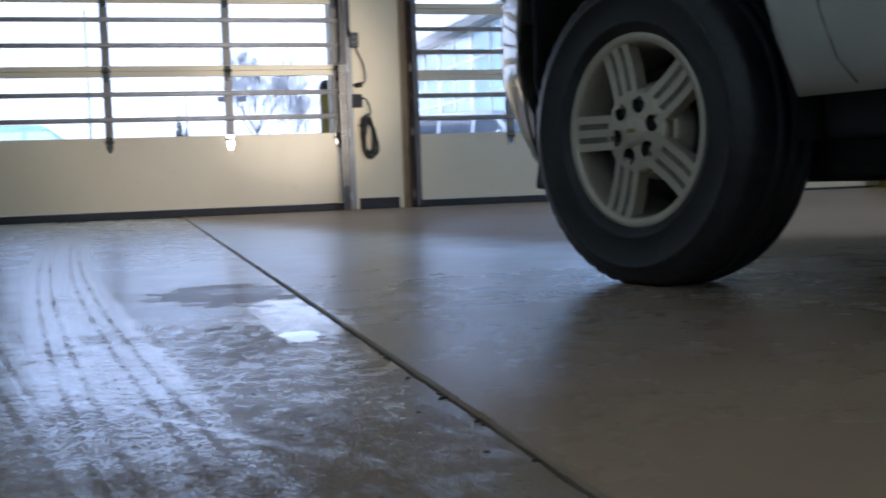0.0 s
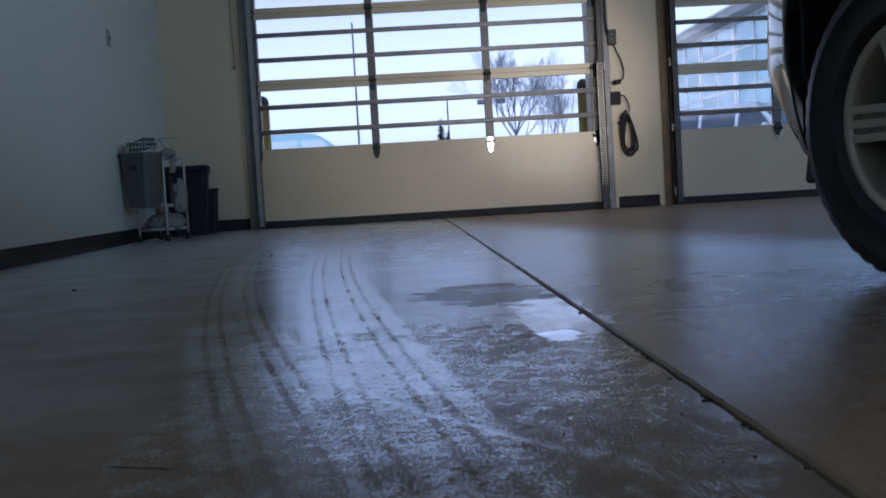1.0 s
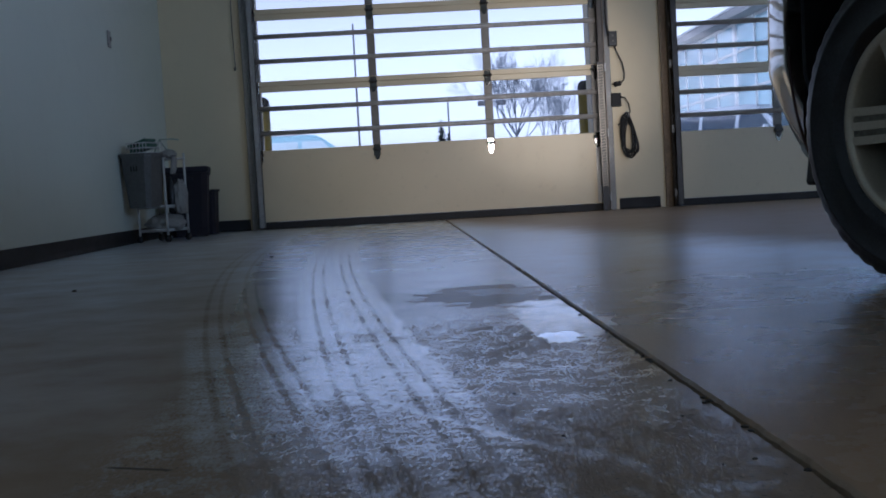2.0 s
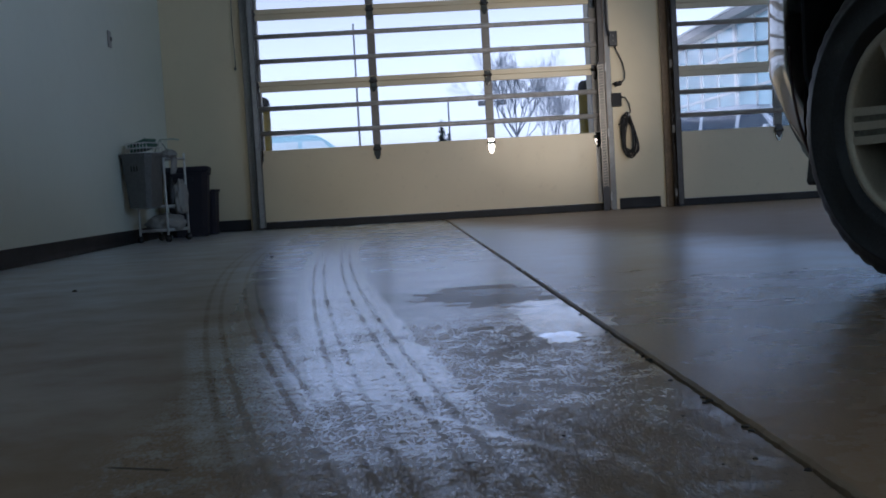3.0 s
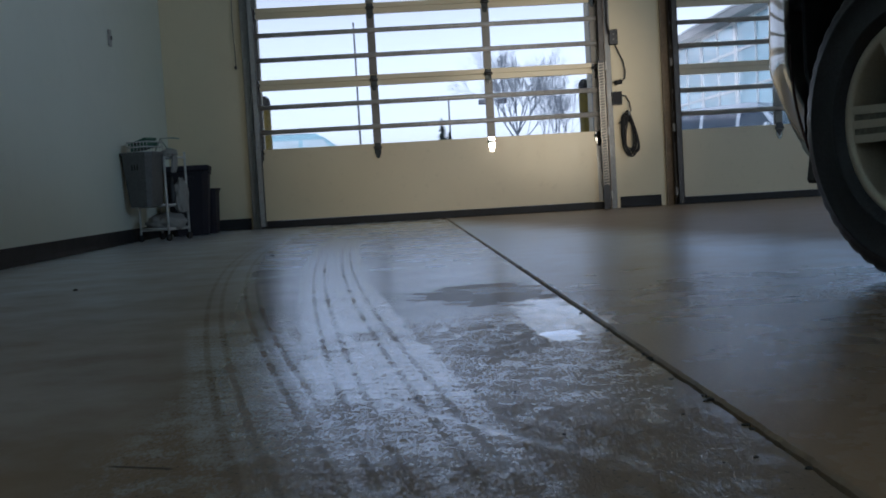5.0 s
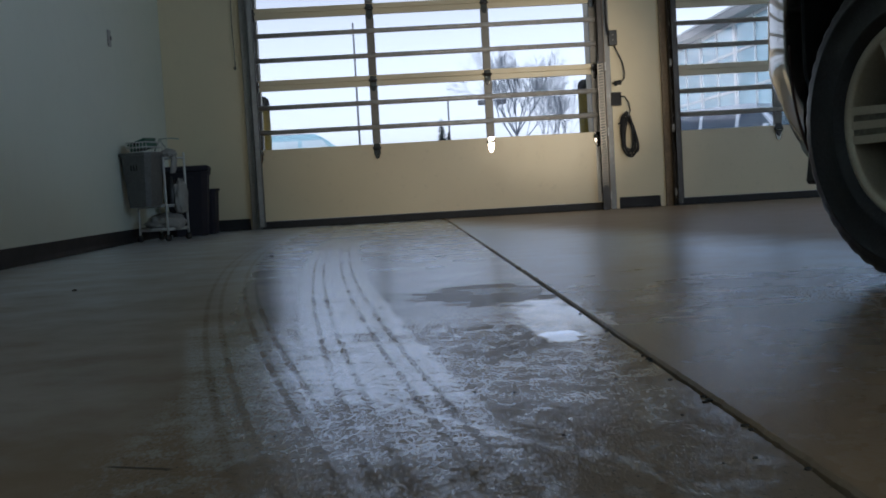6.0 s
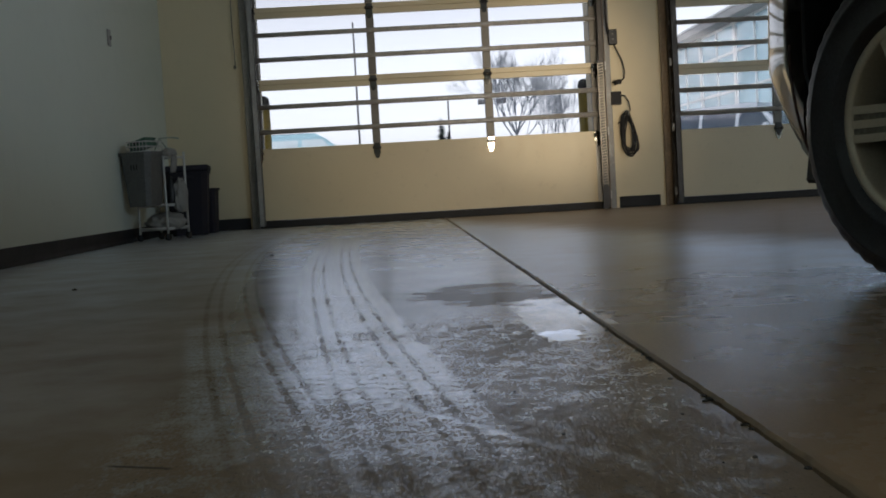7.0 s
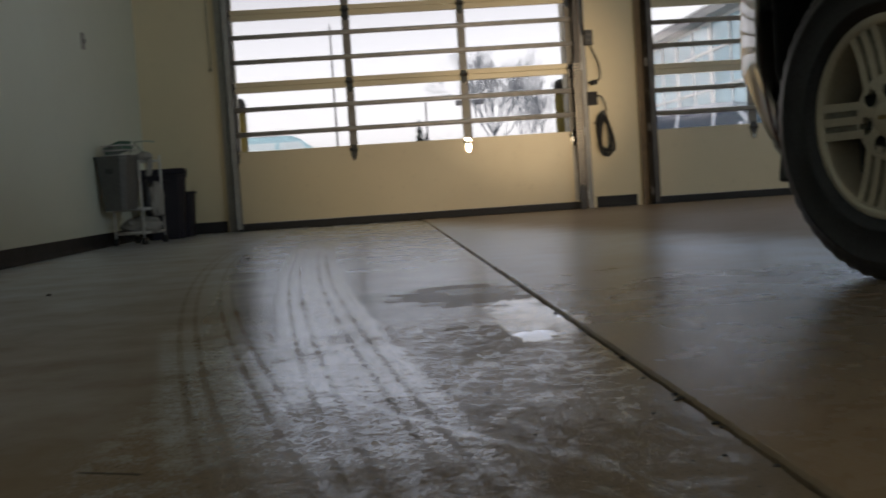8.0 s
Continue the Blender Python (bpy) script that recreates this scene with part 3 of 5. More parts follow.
for k in range(44):
    z = 0.21 + k * 0.0238
    vs = [(-0.031, z), (-0.031, z + 0.008), (0.009, z + 0.017), (0.009, z + 0.009)]
    lo = [bm.verts.new((x, -0.003, q)) for x, q in vs]
    hi = [bm.verts.new((x, 0.0, q)) for x, q in vs]
    bm.faces.new(lo), bm.faces.new(hi[::-1])
    for i in range(4):
        bm.faces.new((lo[i], lo[(i + 1) % 4], hi[(i + 1) % 4], hi[i]))
part("web", bm, surface("bright_punched_steel", (0.22, 0.20, 0.165), 0.4, metal=0.5, vary=0.15, scale=20), rail)
# black sheet stands in for the shade behind the punched holes
part("gap_shade", box(-0.036, 0.014, 0.012, 0.016, 0.0, 1.27), BLACK_PLASTIC, rail, "black sheet in place of the shade behind the angle")
# window out of view, added to brighten the west wall
y0, y1, z0, z1 = EAST_OPEN
w = thing("window_2", pose(0, 0, 0), "added wide clear window in the unseen far side wall", "window", kind="structure")
part("pane", box(EAST + 0.12, EAST + 0.13, y0, y1, z0, z1), GLASS, w).visible_shadow = False
for y in (y0, (y0 + y1) / 2 - 0.03, y1 - 0.06):
    part("window_frame", box(EAST + 0.10, EAST + 0.15, y, y + 0.06, z0, z1), STILE_PAINT, w)
area = new("window_skylight", bpy.data.lights.new("window_skylight", "AREA"))
area.data.shape, area.data.size, area.data.size_y = "RECTANGLE", y1 - y0 - 0.2, z1 - z0 - 0.1
area.data.energy, area.data.color = EAST_LIGHT, (0.70, 0.89, 1.0)
area.matrix_world = look((EAST + 0.05, (y0 + y1) / 2, 2.9), (0, (y0 + y1) / 2, 1.9))
# back window out of view, added to brighten the room
for k, (a, b) in enumerate(ADDED_SOUTH_WINDOWS):
    w = thing("window_%d" % (k + 1), pose(0, 0, 0), "added large clear window in the unseen back wall", "window", kind="structure")
    part("pane", box(a, b, SOUTH - 0.13, SOUTH - 0.12, 1.4, 3.5), GLASS, w).visible_shadow = False
    for x in (a, (a + b) / 2 - 0.03, b - 0.06):
        part("window_frame", box(x, x + 0.06, SOUTH - 0.15, SOUTH - 0.10, 1.4, 3.5), STILE_PAINT, w)
    # added lamp for sky light by this unseen window
    area = new("window_skylight", bpy.data.lights.new("window_skylight", "AREA"))
    area.data.shape, area.data.size, area.data.size_y = "RECTANGLE", b - a - 0.1, 2.0
    area.data.energy, area.data.color = SOUTH_LIGHT, (1.0, 0.92, 0.80)
    area.matrix_world = look(((a + b) / 2, SOUTH - 0.05, 2.45), ((a + b) / 2, 0, 1.6))


# ---- the parked car and the cars outside ----
def car_paint(name, colour):
    m, n, l, p = nodes_of(name)
    co = coords(n)
    fine = noise_node(n, l, 900, 2, co)
    dust = noise_node(n, l, 6, 5, co)
    c = mixc(n, l, ramp(n, l, dust, [(0.45, (0, 0, 0)), (0.8, (0.25,) * 3)]), colour, tuple(v * 0.72 for v in colour))
    l.new(c, p.inputs["Base Color"])
    p.inputs["Roughness"].default_value = 0.32
    p.inputs["Coat Weight"].default_value = 1.0
    p.inputs["Coat Roughness"].default_value = 0.02
    p.inputs["Coat IOR"].default_value = 1.8
    bump(n, l, p, fine, 0.01, 0.0005)
    return m


WHITE_PAINT = car_paint("white_car_paint", (0.36, 0.345, 0.305))
BLUE_PAINT = car_paint("pale_blue_car_paint", (0.48, 0.78, 0.88))
SILVER_PAINT = car_paint("silver_car_paint", (0.52, 0.58, 0.66))
ALLOY = surface("dull_cast_alloy", (0.52, 0.465, 0.365), 0.33, metal=0.42, vary=0.02, scale=18, grain=160, relief=0.0, wear=0.05)
# darker than ALLOY: the shade in the spoke slots is put into the colour
RECESS = surface("shaded_recess", (0.17, 0.155, 0.12), 0.7, metal=0.1, vary=0.3, scale=30)
TYRE = surface("worn_tyre_rubber", (0.013, 0.013, 0.016), 0.45, vary=0.65, scale=6, grain=130, relief=0.22, wear=0.10)
TINTED = surface("dark_car_glass", (0.03, 0.04, 0.05), 0.25, vary=0.1, relief=0)
UNDER = surface("dark_underbody", (0.007, 0.007, 0.008), 0.75, vary=0.3, scale=8)
LAMP_LENS = surface("clear_lamp_lens", (0.75, 0.76, 0.78), 0.08, vary=0.05, relief=0, coat=1.0)
TAIL_LENS = surface("red_tail_lens", (0.35, 0.02, 0.02), 0.12, vary=0.1, relief=0, coat=1.0)
GRILLE = surface("black_grille", (0.02, 0.02, 0.02), 0.4, vary=0.2, scale=20)


def ease(v, a, b):
    v = min(1, max(0, (v - a) / (b - a)))
    return v * v * (3 - 2 * v)


def wheel(parent, x, y, z, flip, radius=0.375, detail=True, steer=0.0):
    """Tyre, rim, spokes and hub; the face looks to -x."""
    wh = new("wheel")
    wh.parent = parent
    wh.matrix_basis = pose(x, y, z, 0, 0, steer + (180 if flip else 0))
    R, rim = radius, 0.2335
    prof = [(rim - 0.008, 0.014), (rim + 0.004, -0.002), (rim + 0.018, -0.010), (rim + 0.022, -0.0135), (rim + 0.027, -0.0135), (rim + 0.030, -0.0125), (0.290, -0.018), (0.322, -0.0185), (0.325, -0.0215), (0.331, -0.0215), (0.334, -0.0180), (0.350, -0.0130),
            (R - 0.016, -0.006), (R - 0.005, 0.006), (R - 0.002, 0.040), (R, 0.066), (R, 0.070), (R - 0.009, 0.072), (R - 0.009, 0.080), (R, 0.082),
            (R, 0.126), (R - 0.009, 0.128), (R - 0.009, 0.137), (R, 0.139), (R, 0.183), (R - 0.009, 0.185), (R - 0.009, 0.193), (R, 0.195),
            (R - 0.003, 0.215), (R - 0.008, 0.235), (R - 0.03, 0.250), (0.29, 0.265), (rim, 0.245)]

    prof = [(r, q if q < 0.04 else 0.04 + (q - 0.04) * 0.82) for r, q in prof]

    def lugs(r, s, j, k):
        if j in (10, 11, 12, 26, 27) and (k % 3 == 0):
            return r - 0.0035
        if j in (13, 14, 17, 18, 21, 22, 25) and (k % 3 == 0):
            return r - 0.005
        return r

    bm = lathe(prof, 150 if detail else 40, "x", wob=lugs if detail else None)
    for v in bm.verts:
        if v.co.z < 0.002 - z:
            v.co.z = 0.001 - z
    part("tyre", bm, TYRE, wh, "black road tyre with worn sidewall")
    ring = [(rim, 0.016), (rim + 0.003, 0.008), (rim, 0.003), (rim - 0.006, 0.002), (rim - 0.019, 0.004), (rim - 0.023, 0.010), (rim - 0.026, 0.030), (rim - 0.034, 0.06), (rim - 0.036, 0.21)]
    part("rim", lathe(ring, 72), ALLOY, wh, "dull silver alloy rim with five split spokes")
    part("rim_back", lathe([(0.01, 0.16), (0.15, 0.16), (rim - 0.03, 0.20)], 40), UNDER, wh, "dark brake disc behind the spokes")
    if not detail:
        bm = bmesh.new()
        for k in range(5):
            bm2 = box(0.012, 0.03, -0.03, 0.03, 0.05, 0.215)
            bmesh.ops.rotate(bm2, verts=bm2.verts, cent=(0, 0, 0), matrix=Matrix.Rotation(k * 2 * math.pi / 5, 3, "X"))
            me = bpy.data.meshes.new("tmp")
            bm2.to_mesh(me)
            bm2.free()
            bm.from_mesh(me)
            bpy.data.meshes.remove(me)
        part("spoke", bm, ALLOY, wh)
        part("hub", lathe([(0.001, 0.01), (0.07, 0.012), (0.08, 0.03)], 20), ALLOY, wh)
        return wh
    part("dish", lathe([(0.098, 0.030), (0.110, 0.045), (0.120, 0.085), (0.120, 0.095), (0.098, 0.095)], 48, closed=True), ALLOY, wh, "sloping cast web behind the spokes")
    part("brake_disc", lathe([(0.06, 0.085), (0.15, 0.085), (0.15, 0.105), (0.06, 0.105)], 48, closed=True), surface("brake_iron", (0.035, 0.03, 0.026), 0.6, metal=0.5, vary=0.2), wh, "grey iron brake disc")
    part("caliper", box(0.055, 0.14, 0.06, 0.15, -0.13, 0.02, 0.012), UNDER, wh, "dark brake caliper")
    # spokes: three ribs with two sunk slots between them
    for k in range(5):
        ang = math.radians(-90 + 72 * k)
        bm = bmesh.new()

        def y_edge(i, r):
            w = 0.042 + (r - 0.07) / 0.16 * 0.003
            return (-w, -w * 0.56, -w * 0.22, w * 0.22, w * 0.56, w)[i]

        def strip(i, j, lift):
            rs = (0.070, 0.10, 0.15, 0.19, 0.216)
            drop = (0.003, 0.007, 0.011, 0.010, 0.006)
            lo, hi = [], []
            for r, d in zip(rs, drop):
                hi.append([bm.verts.new((d + lift, y_edge(q, r), r)) for q in (i, j)])
                lo.append([bm.verts.new((d + 0.035, y_edge(q, r), r)) for q in (i, j)])
            for q in range(len(rs) - 1):
                bm.faces.new((hi[q][0], hi[q][1], hi[q + 1][1], hi[q + 1][0]))
                for e in (0, 1):
                    bm.faces.new((hi[q][e], lo[q][e], lo[q + 1][e], hi[q + 1][e]))
            bm.faces.new((hi[0][0], hi[0][1], lo[0][1], lo[0][0]))
            bm.faces.new((hi[-1][0], hi[-1][1], lo[-1][1], lo[-1][0]))
        for i, j in ((0, 1), (2, 3), (4, 5)):
            strip(i, j, 0.0)
        bmesh.ops.rotate(bm, verts=bm.verts, cent=(0, 0, 0), matrix=Matrix.Rotation(ang, 3, "X"))
        sp = part("spoke", bm, ALLOY, wh)
        bm = bmesh.new()
        strip(1, 2, 0.0045)
        strip(3, 4, 0.0045)
        bmesh.ops.rotate(bm, verts=bm.verts, cent=(0, 0, 0), matrix=Matrix.Rotation(ang, 3, "X"))
        part("slot", bm, RECESS, sp)
    # hub with six lug pockets cut in, walls and nuts blackened for shade
    hub = part("hub", lathe([(0.0015, 0.050), (0.0015, 0.003), (0.050, 0.003), (0.080, 0.004), (0.094, 0.006), (0.101, 0.013), (0.103, 0.050)], 72, closed=True), [ALLOY, UNDER], wh, "round hub with six lug holes")
    cut = bmesh.new()
    for k in range(6):
        a = math.radians(106 + 60 * k)
        c, s = 0.064 * math.cos(a), 0.064 * math.sin(a)
        add_tube(cut, [(-0.02, c, s), (0.034, c, s)], 0.0205, 20)
    cutter = part("cutter", cut, UNDER, wh)
    mod = hub.modifiers.new("holes", "BOOLEAN")
    mod.operation, mod.object, mod.solver, mod.material_mode = "DIFFERENCE", cutter, "EXACT", "TRANSFER"
    dg = bpy.context.evaluated_depsgraph_get()
    dg.update()
    me = bpy.data.meshes.new_from_object(hub.evaluated_get(dg))
    hub.modifiers.clear()
    hub.data = me
    bpy.data.objects.remove(cutter)
    for k in range(6):
        a = math.radians(106 + 60 * k)
        c, s = 0.064 * math.cos(a), 0.064 * math.sin(a)
        part("lug_nut", tube([(0.014, c, s), (0.036, c, s)], 0.0125, 6), UNDER, hub, "lug nut blackened for the shade in its pocket")
    cap = part("centre_cap", lathe([(0.0005, -0.004), (0.026, -0.0035), (0.036, -0.001), (0.0385, 0.0035)], 48), ALLOY, hub, "round centre cap with worn emblem")
    part("emblem", box(-0.0055, -0.0042, -0.014, 0.014, -0.005, 0.005, 0.0006), surface("dull_gold", (0.30, 0.22, 0.10), 0.4, metal=0.6), cap, "plain dull gold bar")
    return wh


def suv(m, label, paint, detail=True, group="", glazing=None):
    """A body-on-frame SUV; x to its right from its left flank, y ahead from its front axle."""
    car = thing("parked_car", m, label, "car", group)
    glazing = glazing or TINTED
    W, BASE, FRONT, REAR, R = 1.94, 2.95, 0.92, -3.98, 0.381
    ARCH, AZ = 0.455, 0.40
    n_u, flank = 150, []

    def bottom(u):
        if u > 0.50:
            return 0.80
        if u > -0.43:
            return 0.62 + 0.32 * max(0.0, 1 - abs((u - 0.035) / 0.465) ** 3) ** (1 / 3)
        if u > -0.497:
            return 0.415 + 0.205 * (u + 0.497) / 0.067
        d = abs(u + BASE)
        return max(0.415, AZ + math.sqrt(ARCH * ARCH - d * d)) if d < ARCH else 0.415

    def inset(u):
        """How far the flank draws in round the front corner."""
        if u < 0.85:
            return max(0.0, 0.841 - math.sqrt(0.7396 - (max(u, 0.4) - 0.282) ** 2))
        return 0.1955 + 0.72 * ((u - 0.85) / 0.07) ** 1.3

    def belt(u):
        return 1.12 - 0.10 * ease(u, -0.2, 0.9) + 0.02 * ease(-u, 2.5, 4.0)

    def half(u, z):
        w = W / 2
        tuck = 0.02 * ease(-z, -0.55, -0.40) + 0.05 * ease(z, 0.95, 1.15)
        tail = max(0.0, (REAR + 0.35 - u) / 0.35)
        return (w - tuck - inset(u)) * (1 - 0.18 * tail ** 3)

    us = sorted({REAR + (FRONT - REAR) * i / n_u for i in range(n_u + 1)} | {c + ARCH * math.cos(a) for c in (0, -BASE) for a in np.linspace(0, math.pi, 25)} | {0.4999, 0.5001, -0.43, -0.497} | {0.435 + 0.035 * k for k in range(13)} | {0.86, 0.875, 0.89, 0.905})
    bm = bmesh.new()
    rings = []
    for u in us:
        zb, zt = bottom(u), belt(u)
        nose = max(0.0, (u - 0.50) / (FRONT - 0.50))
        side = []
        for q in range(13):
            z = zb + (zt - zb) * q / 12
            uu = u - 0.05 * nose * ease(z, 0.7, 1.05)
            side.append((-half(u, z), uu, z))
        for q in range(1, 5):
            f = q / 4
            z = zt + 0.05 * math.sin(f * math.pi / 2)
            side.append((-half(u, zt) * (1 - f), u - 0.05 * nose, z))
        ring = [bm.verts.new((W / 2 + x, y, z)) for x, y, z in side]
        ring += [bm.verts.new((W / 2 - x, y, z)) for x, y, z in reversed(side[:-1])]
        rings.append(ring)
    for r0, r1 in zip(rings, rings[1:]):
        for k in range(len(r0) - 1):
            f = bm.faces.new((r0[k], r0[k + 1], r1[k + 1], r1[k]))
            f.smooth = True
    for r in (rings[0], rings[-1]):
        bm.faces.new(r)
    body = part("body", bm, paint, car, "glossy painted car body shell")
    sm = body.modifiers.new("sheet", "SOLIDIFY")
    sm.thickness, sm.offset = 0.012, -1
    # underbody and wheel wells
    part("underbody", box(0.30, W - 0.30, REAR + 0.25, FRONT - 0.30, 0.25, 0.60, 0.03), UNDER, car, "dark underbody")
    for c in (0.0, -BASE):
        for xa, xb in ((0.04, 0.42), (W - 0.42, W - 0.04)):
            bm = bmesh.new()
            ring = [(c + (ARCH + 0.02) * math.cos(a), AZ + (ARCH + 0.02) * math.sin(a)) for a in np.linspace(-0.15, math.pi + 0.15, 22)]
            inner, outer = [bm.verts.new((xb, y, z)) for y, z in ring], [bm.verts.new((xa, y, z)) for y, z in ring]
            for i in range(len(ring) - 1):
                bm.faces.new((inner[i], inner[i + 1], outer[i + 1], outer[i]))
            bm.faces.new(inner if xa < 1 else inner[::-1])
            part("wheel_well", bm, UNDER, car, "dark wheel well liner")
    for s in (0, 1):
        out = [(0.15, 0.295), (0.5, 0.29), (0.5, 0.9), (0.028, 0.9), (0.028, 0.53), (0.05, 0.45), (0.09, 0.365)]
        part("splash_guard", plate([(W - x if s else x, z) for x, z in out], 0.435, 0.45), UNDER, car, "dark splash guard ahead of the wheel")
    for xx in (0.38, W - 0.48):
        part("frame_rail", box(xx, xx + 0.10, REAR + 0.4, 0.5, 0.235, 0.40, 0.01), UNDER, car, "dark steel frame rail")
    for ya in (-1.25, -0.10):
        part("cross_member", box(0.4, W - 0.4, ya, ya + 0.22, 0.245, 0.40, 0.02), UNDER, car, "dark steel cross member")
    if detail:
        # plate hidden by the wheel, added to block light passing under the car
        part("under_car_blocker", box(0.35, W - 0.35, -0.25, 0.62, 0.238, 0.29, 0.02), UNDER, car, "added dark plate under the engine that blocks light below the car")
        part("exhaust", tube([(W - 0.62, 0.0, 0.28), (W - 0.62, -2.2, 0.27), (W - 0.55, -3.2, 0.30), (W - 0.4, -3.95, 0.32)], 0.04, 12), GALV, car)
    for xa in (0.10, W - 0.18):
        bm = bmesh.new()
        add_box(bm, xa, xa + 0.08, -BASE + ARCH + 0.05, -ARCH - 0.03, 0.33, 0.47, 0.02)
        part("rocker", bm, UNDER, car, "black lower sill")
    # front bumper wraps round the corner and tucks under
    corner = [(0.841 - 0.86 * math.cos(a), 0.282 + 0.86 * math.sin(a)) for a in np.linspace(0.2719, 0.7215, 14)]
    corner += [(0.197 + (W / 2 - 0.197) * k / 8, 0.85 + 0.07 * math.sin(k / 8 * math.pi / 2) ** 0.7) for k in range(1, 9)]
    norms = []
    for i in range(len(corner)):
        a, b = Vector(corner[max(i - 1, 0)]), Vector(corner[min(i + 1, len(corner) - 1)])
        d = (b - a).normalized()
        norms.append(Vector((d.y, -d.x)))
        tuck_at = ((0.295, 0.132), (0.31, 0.116), (0.33, 0.100), (0.36, 0.080), (0.40, 0.058), (0.44, 0.039), (0.48, 0.022), (0.52, 0.008), (0.55, 0.0), (0.58, -0.002), (0.66, 0.0), (0.74, 0.002), (0.78, 0.006), (0.795, 0.014), (0.798, 0.03))
    bm = bmesh.new()
    for mirror in (0, 1):
        rows = []
        for z, off in tuck_at:
            edge = math.sqrt(0.505 ** 2 - min(0.0, z - 0.58) ** 2)
            line = [Vector((0.841 - math.sqrt(0.7396 - (edge + (0.513 - edge) * k / 4 - 0.282) ** 2) + off, edge + (0.513 - edge) * k / 4)) for k in range(4)]
            line += [Vector(c) + nn * off for c, nn in zip(corner, norms)]
            rows.append([bm.verts.new((W - v.x if mirror else v.x, v.y, z)) for v in line])
        for r0, r1 in zip(rows, rows[1:]):
            for k in range(len(r0) - 1):
                f = bm.faces.new((r0[k], r0[k + 1], r1[k + 1], r1[k]))
                f.smooth = True
    bmesh.ops.remove_doubles(bm, verts=bm.verts, dist=0.0005)
    bumper = part("front_bumper", bm, paint, car, "glossy white wrap-around front bumper")
    sm = bumper.modifiers.new("sheet", "SOLIDIFY")
    sm.thickness, sm.offset = 0.008, -1
    part("valance", box(0.24, W - 0.24, 0.46, 0.68, 0.234, 0.48, 0.04), UNDER, car, "dark lower front valance")
    if detail:
        part("air_dam", plate([(0.035, 0.235), (0.16, 0.225), (0.18, 0.33), (0.05, 0.33)], 0.43, 0.475, 0.008), BLACK_PLASTIC, car, "dark plastic air dam end below the bumper")
        arch = [(0.026, 0.505 * math.cos(a), 0.58 + 0.505 * math.sin(a)) for a in np.linspace(-0.55, 0.05, 8)]
        part("arch_lip", tube([(x - 0.004, y - 0.004, z) for x, y, z in arch], 0.004, 8), surface("rusty_lip", (0.045, 0.02, 0.016), 0.7, vary=0.3), car, "rust-brown wheel arch lip")
    # greenhouse
    def loft(bm, secs):
        rs = [[bm.verts.new(v) for v in s] for s in secs]
        for r0, r1 in zip(rs, rs[1:]):
            k = len(r0)
            for i in range(k):
                bm.faces.new((r0[i], r0[(i + 1) % k], r1[(i + 1) % k], r1[i]))
        bm.faces.new(rs[0][::-1])
        bm.faces.new(rs[-1])
        return bm

    def rect(ins, ya, yb, z):
        return [(ins, ya, z), (W - ins, ya, z), (W - ins, yb, z), (ins, yb, z)]
    bm = loft(bmesh.new(), [rect(0.07, -3.93, -0.42, 1.13), rect(0.20, -3.78, -1.10, 1.66), rect(0.30, -3.65, -1.30, 1.76), rect(0.45, -3.4, -1.6, 1.785)])
    bmesh.ops.bevel(bm, geom=[e for e in bm.edges if abs(e.verts[0].co.z - e.verts[1].co.z) > 0.2], offset=0.05, segments=3, affect="EDGES")
    part("cabin", bm, paint, car)

    def side_x(z):
        return 0.07 + 0.13 * (z - 1.13) / 0.53

    def front_y(z):
        return -0.42 - 0.68 * (z - 1.13) / 0.53
    for k, (ya, yb) in enumerate(((-0.70, -1.62), (-1.72, -2.65), (-2.75, -3.70))):
        for s in (0, 1):
            bm = bmesh.new()
            vs = []
            for z in (1.17, 1.60):
                top = -0.42 if (k == 0 and z > 1.5) else 0.0
                for y in ((ya + top, yb) if z < 1.5 else (yb, ya + top)):
                    x = side_x(z)
                    vs.append((x, y, z))
            quad = [bm.verts.new((W - x if s else x, y, z)) for x, y, z in vs]
            f = bm.faces.new(quad)
            ext = bmesh.ops.extrude_face_region(bm, geom=[f])
            bmesh.ops.translate(bm, verts=[v for v in ext["geom"] if isinstance(v, bmesh.types.BMVert)], vec=(0.008 if s else -0.008, 0, 0.002))
            part("window", bm, glazing, car, "dark tinted side window")
    for nm, ya in (("windshield", 0), ("rear_window", 1)):
        bm = bmesh.new()
        vs = []
        for z, ins in ((1.17, 0.16), (1.62, 0.24)):
            y = front_y(z) + 0.004 if ya == 0 else -3.93 + 0.15 * (z - 1.13) / 0.53 - 0.004
            vs += [(ins, y, z), (W - ins, y, z)] if z < 1.5 else [(W - ins, y, z), (ins, y, z)]
        f = bm.faces.new([bm.verts.new(v) for v in vs])
        ext = bmesh.ops.extrude_face_region(bm, geom=[f])
        bmesh.ops.translate(bm, verts=[v for v in ext["geom"] if isinstance(v, bmesh.types.BMVert)], vec=(0, 0.006 if ya == 0 else -0.006, 0.006))
        part(nm, bm, glazing, car)
    # lamps, grille, trim
    for s in (0, 1):
        x0, x1 = (0.22, 0.55) if s == 0 else (W - 0.55, W - 0.22)
        part("headlight", box(x0, x1, FRONT - 0.16, FRONT - 0.015, 0.74, 0.93, 0.03), LAMP_LENS, car, "clear headlight lens")
        part("tail_light", box(0.04 if s == 0 else W - 0.16, 0.16 if s == 0 else W - 0.04, REAR - 0.005, REAR + 0.1, 0.75, 1.10, 0.015), TAIL_LENS, car, "red tail light")
        part("mirror", box(-0.20 if s == 0 else W + 0.02, -0.02 if s == 0 else W + 0.20, -0.80, -0.70, 1.10, 1.28, 0.035), paint, car)
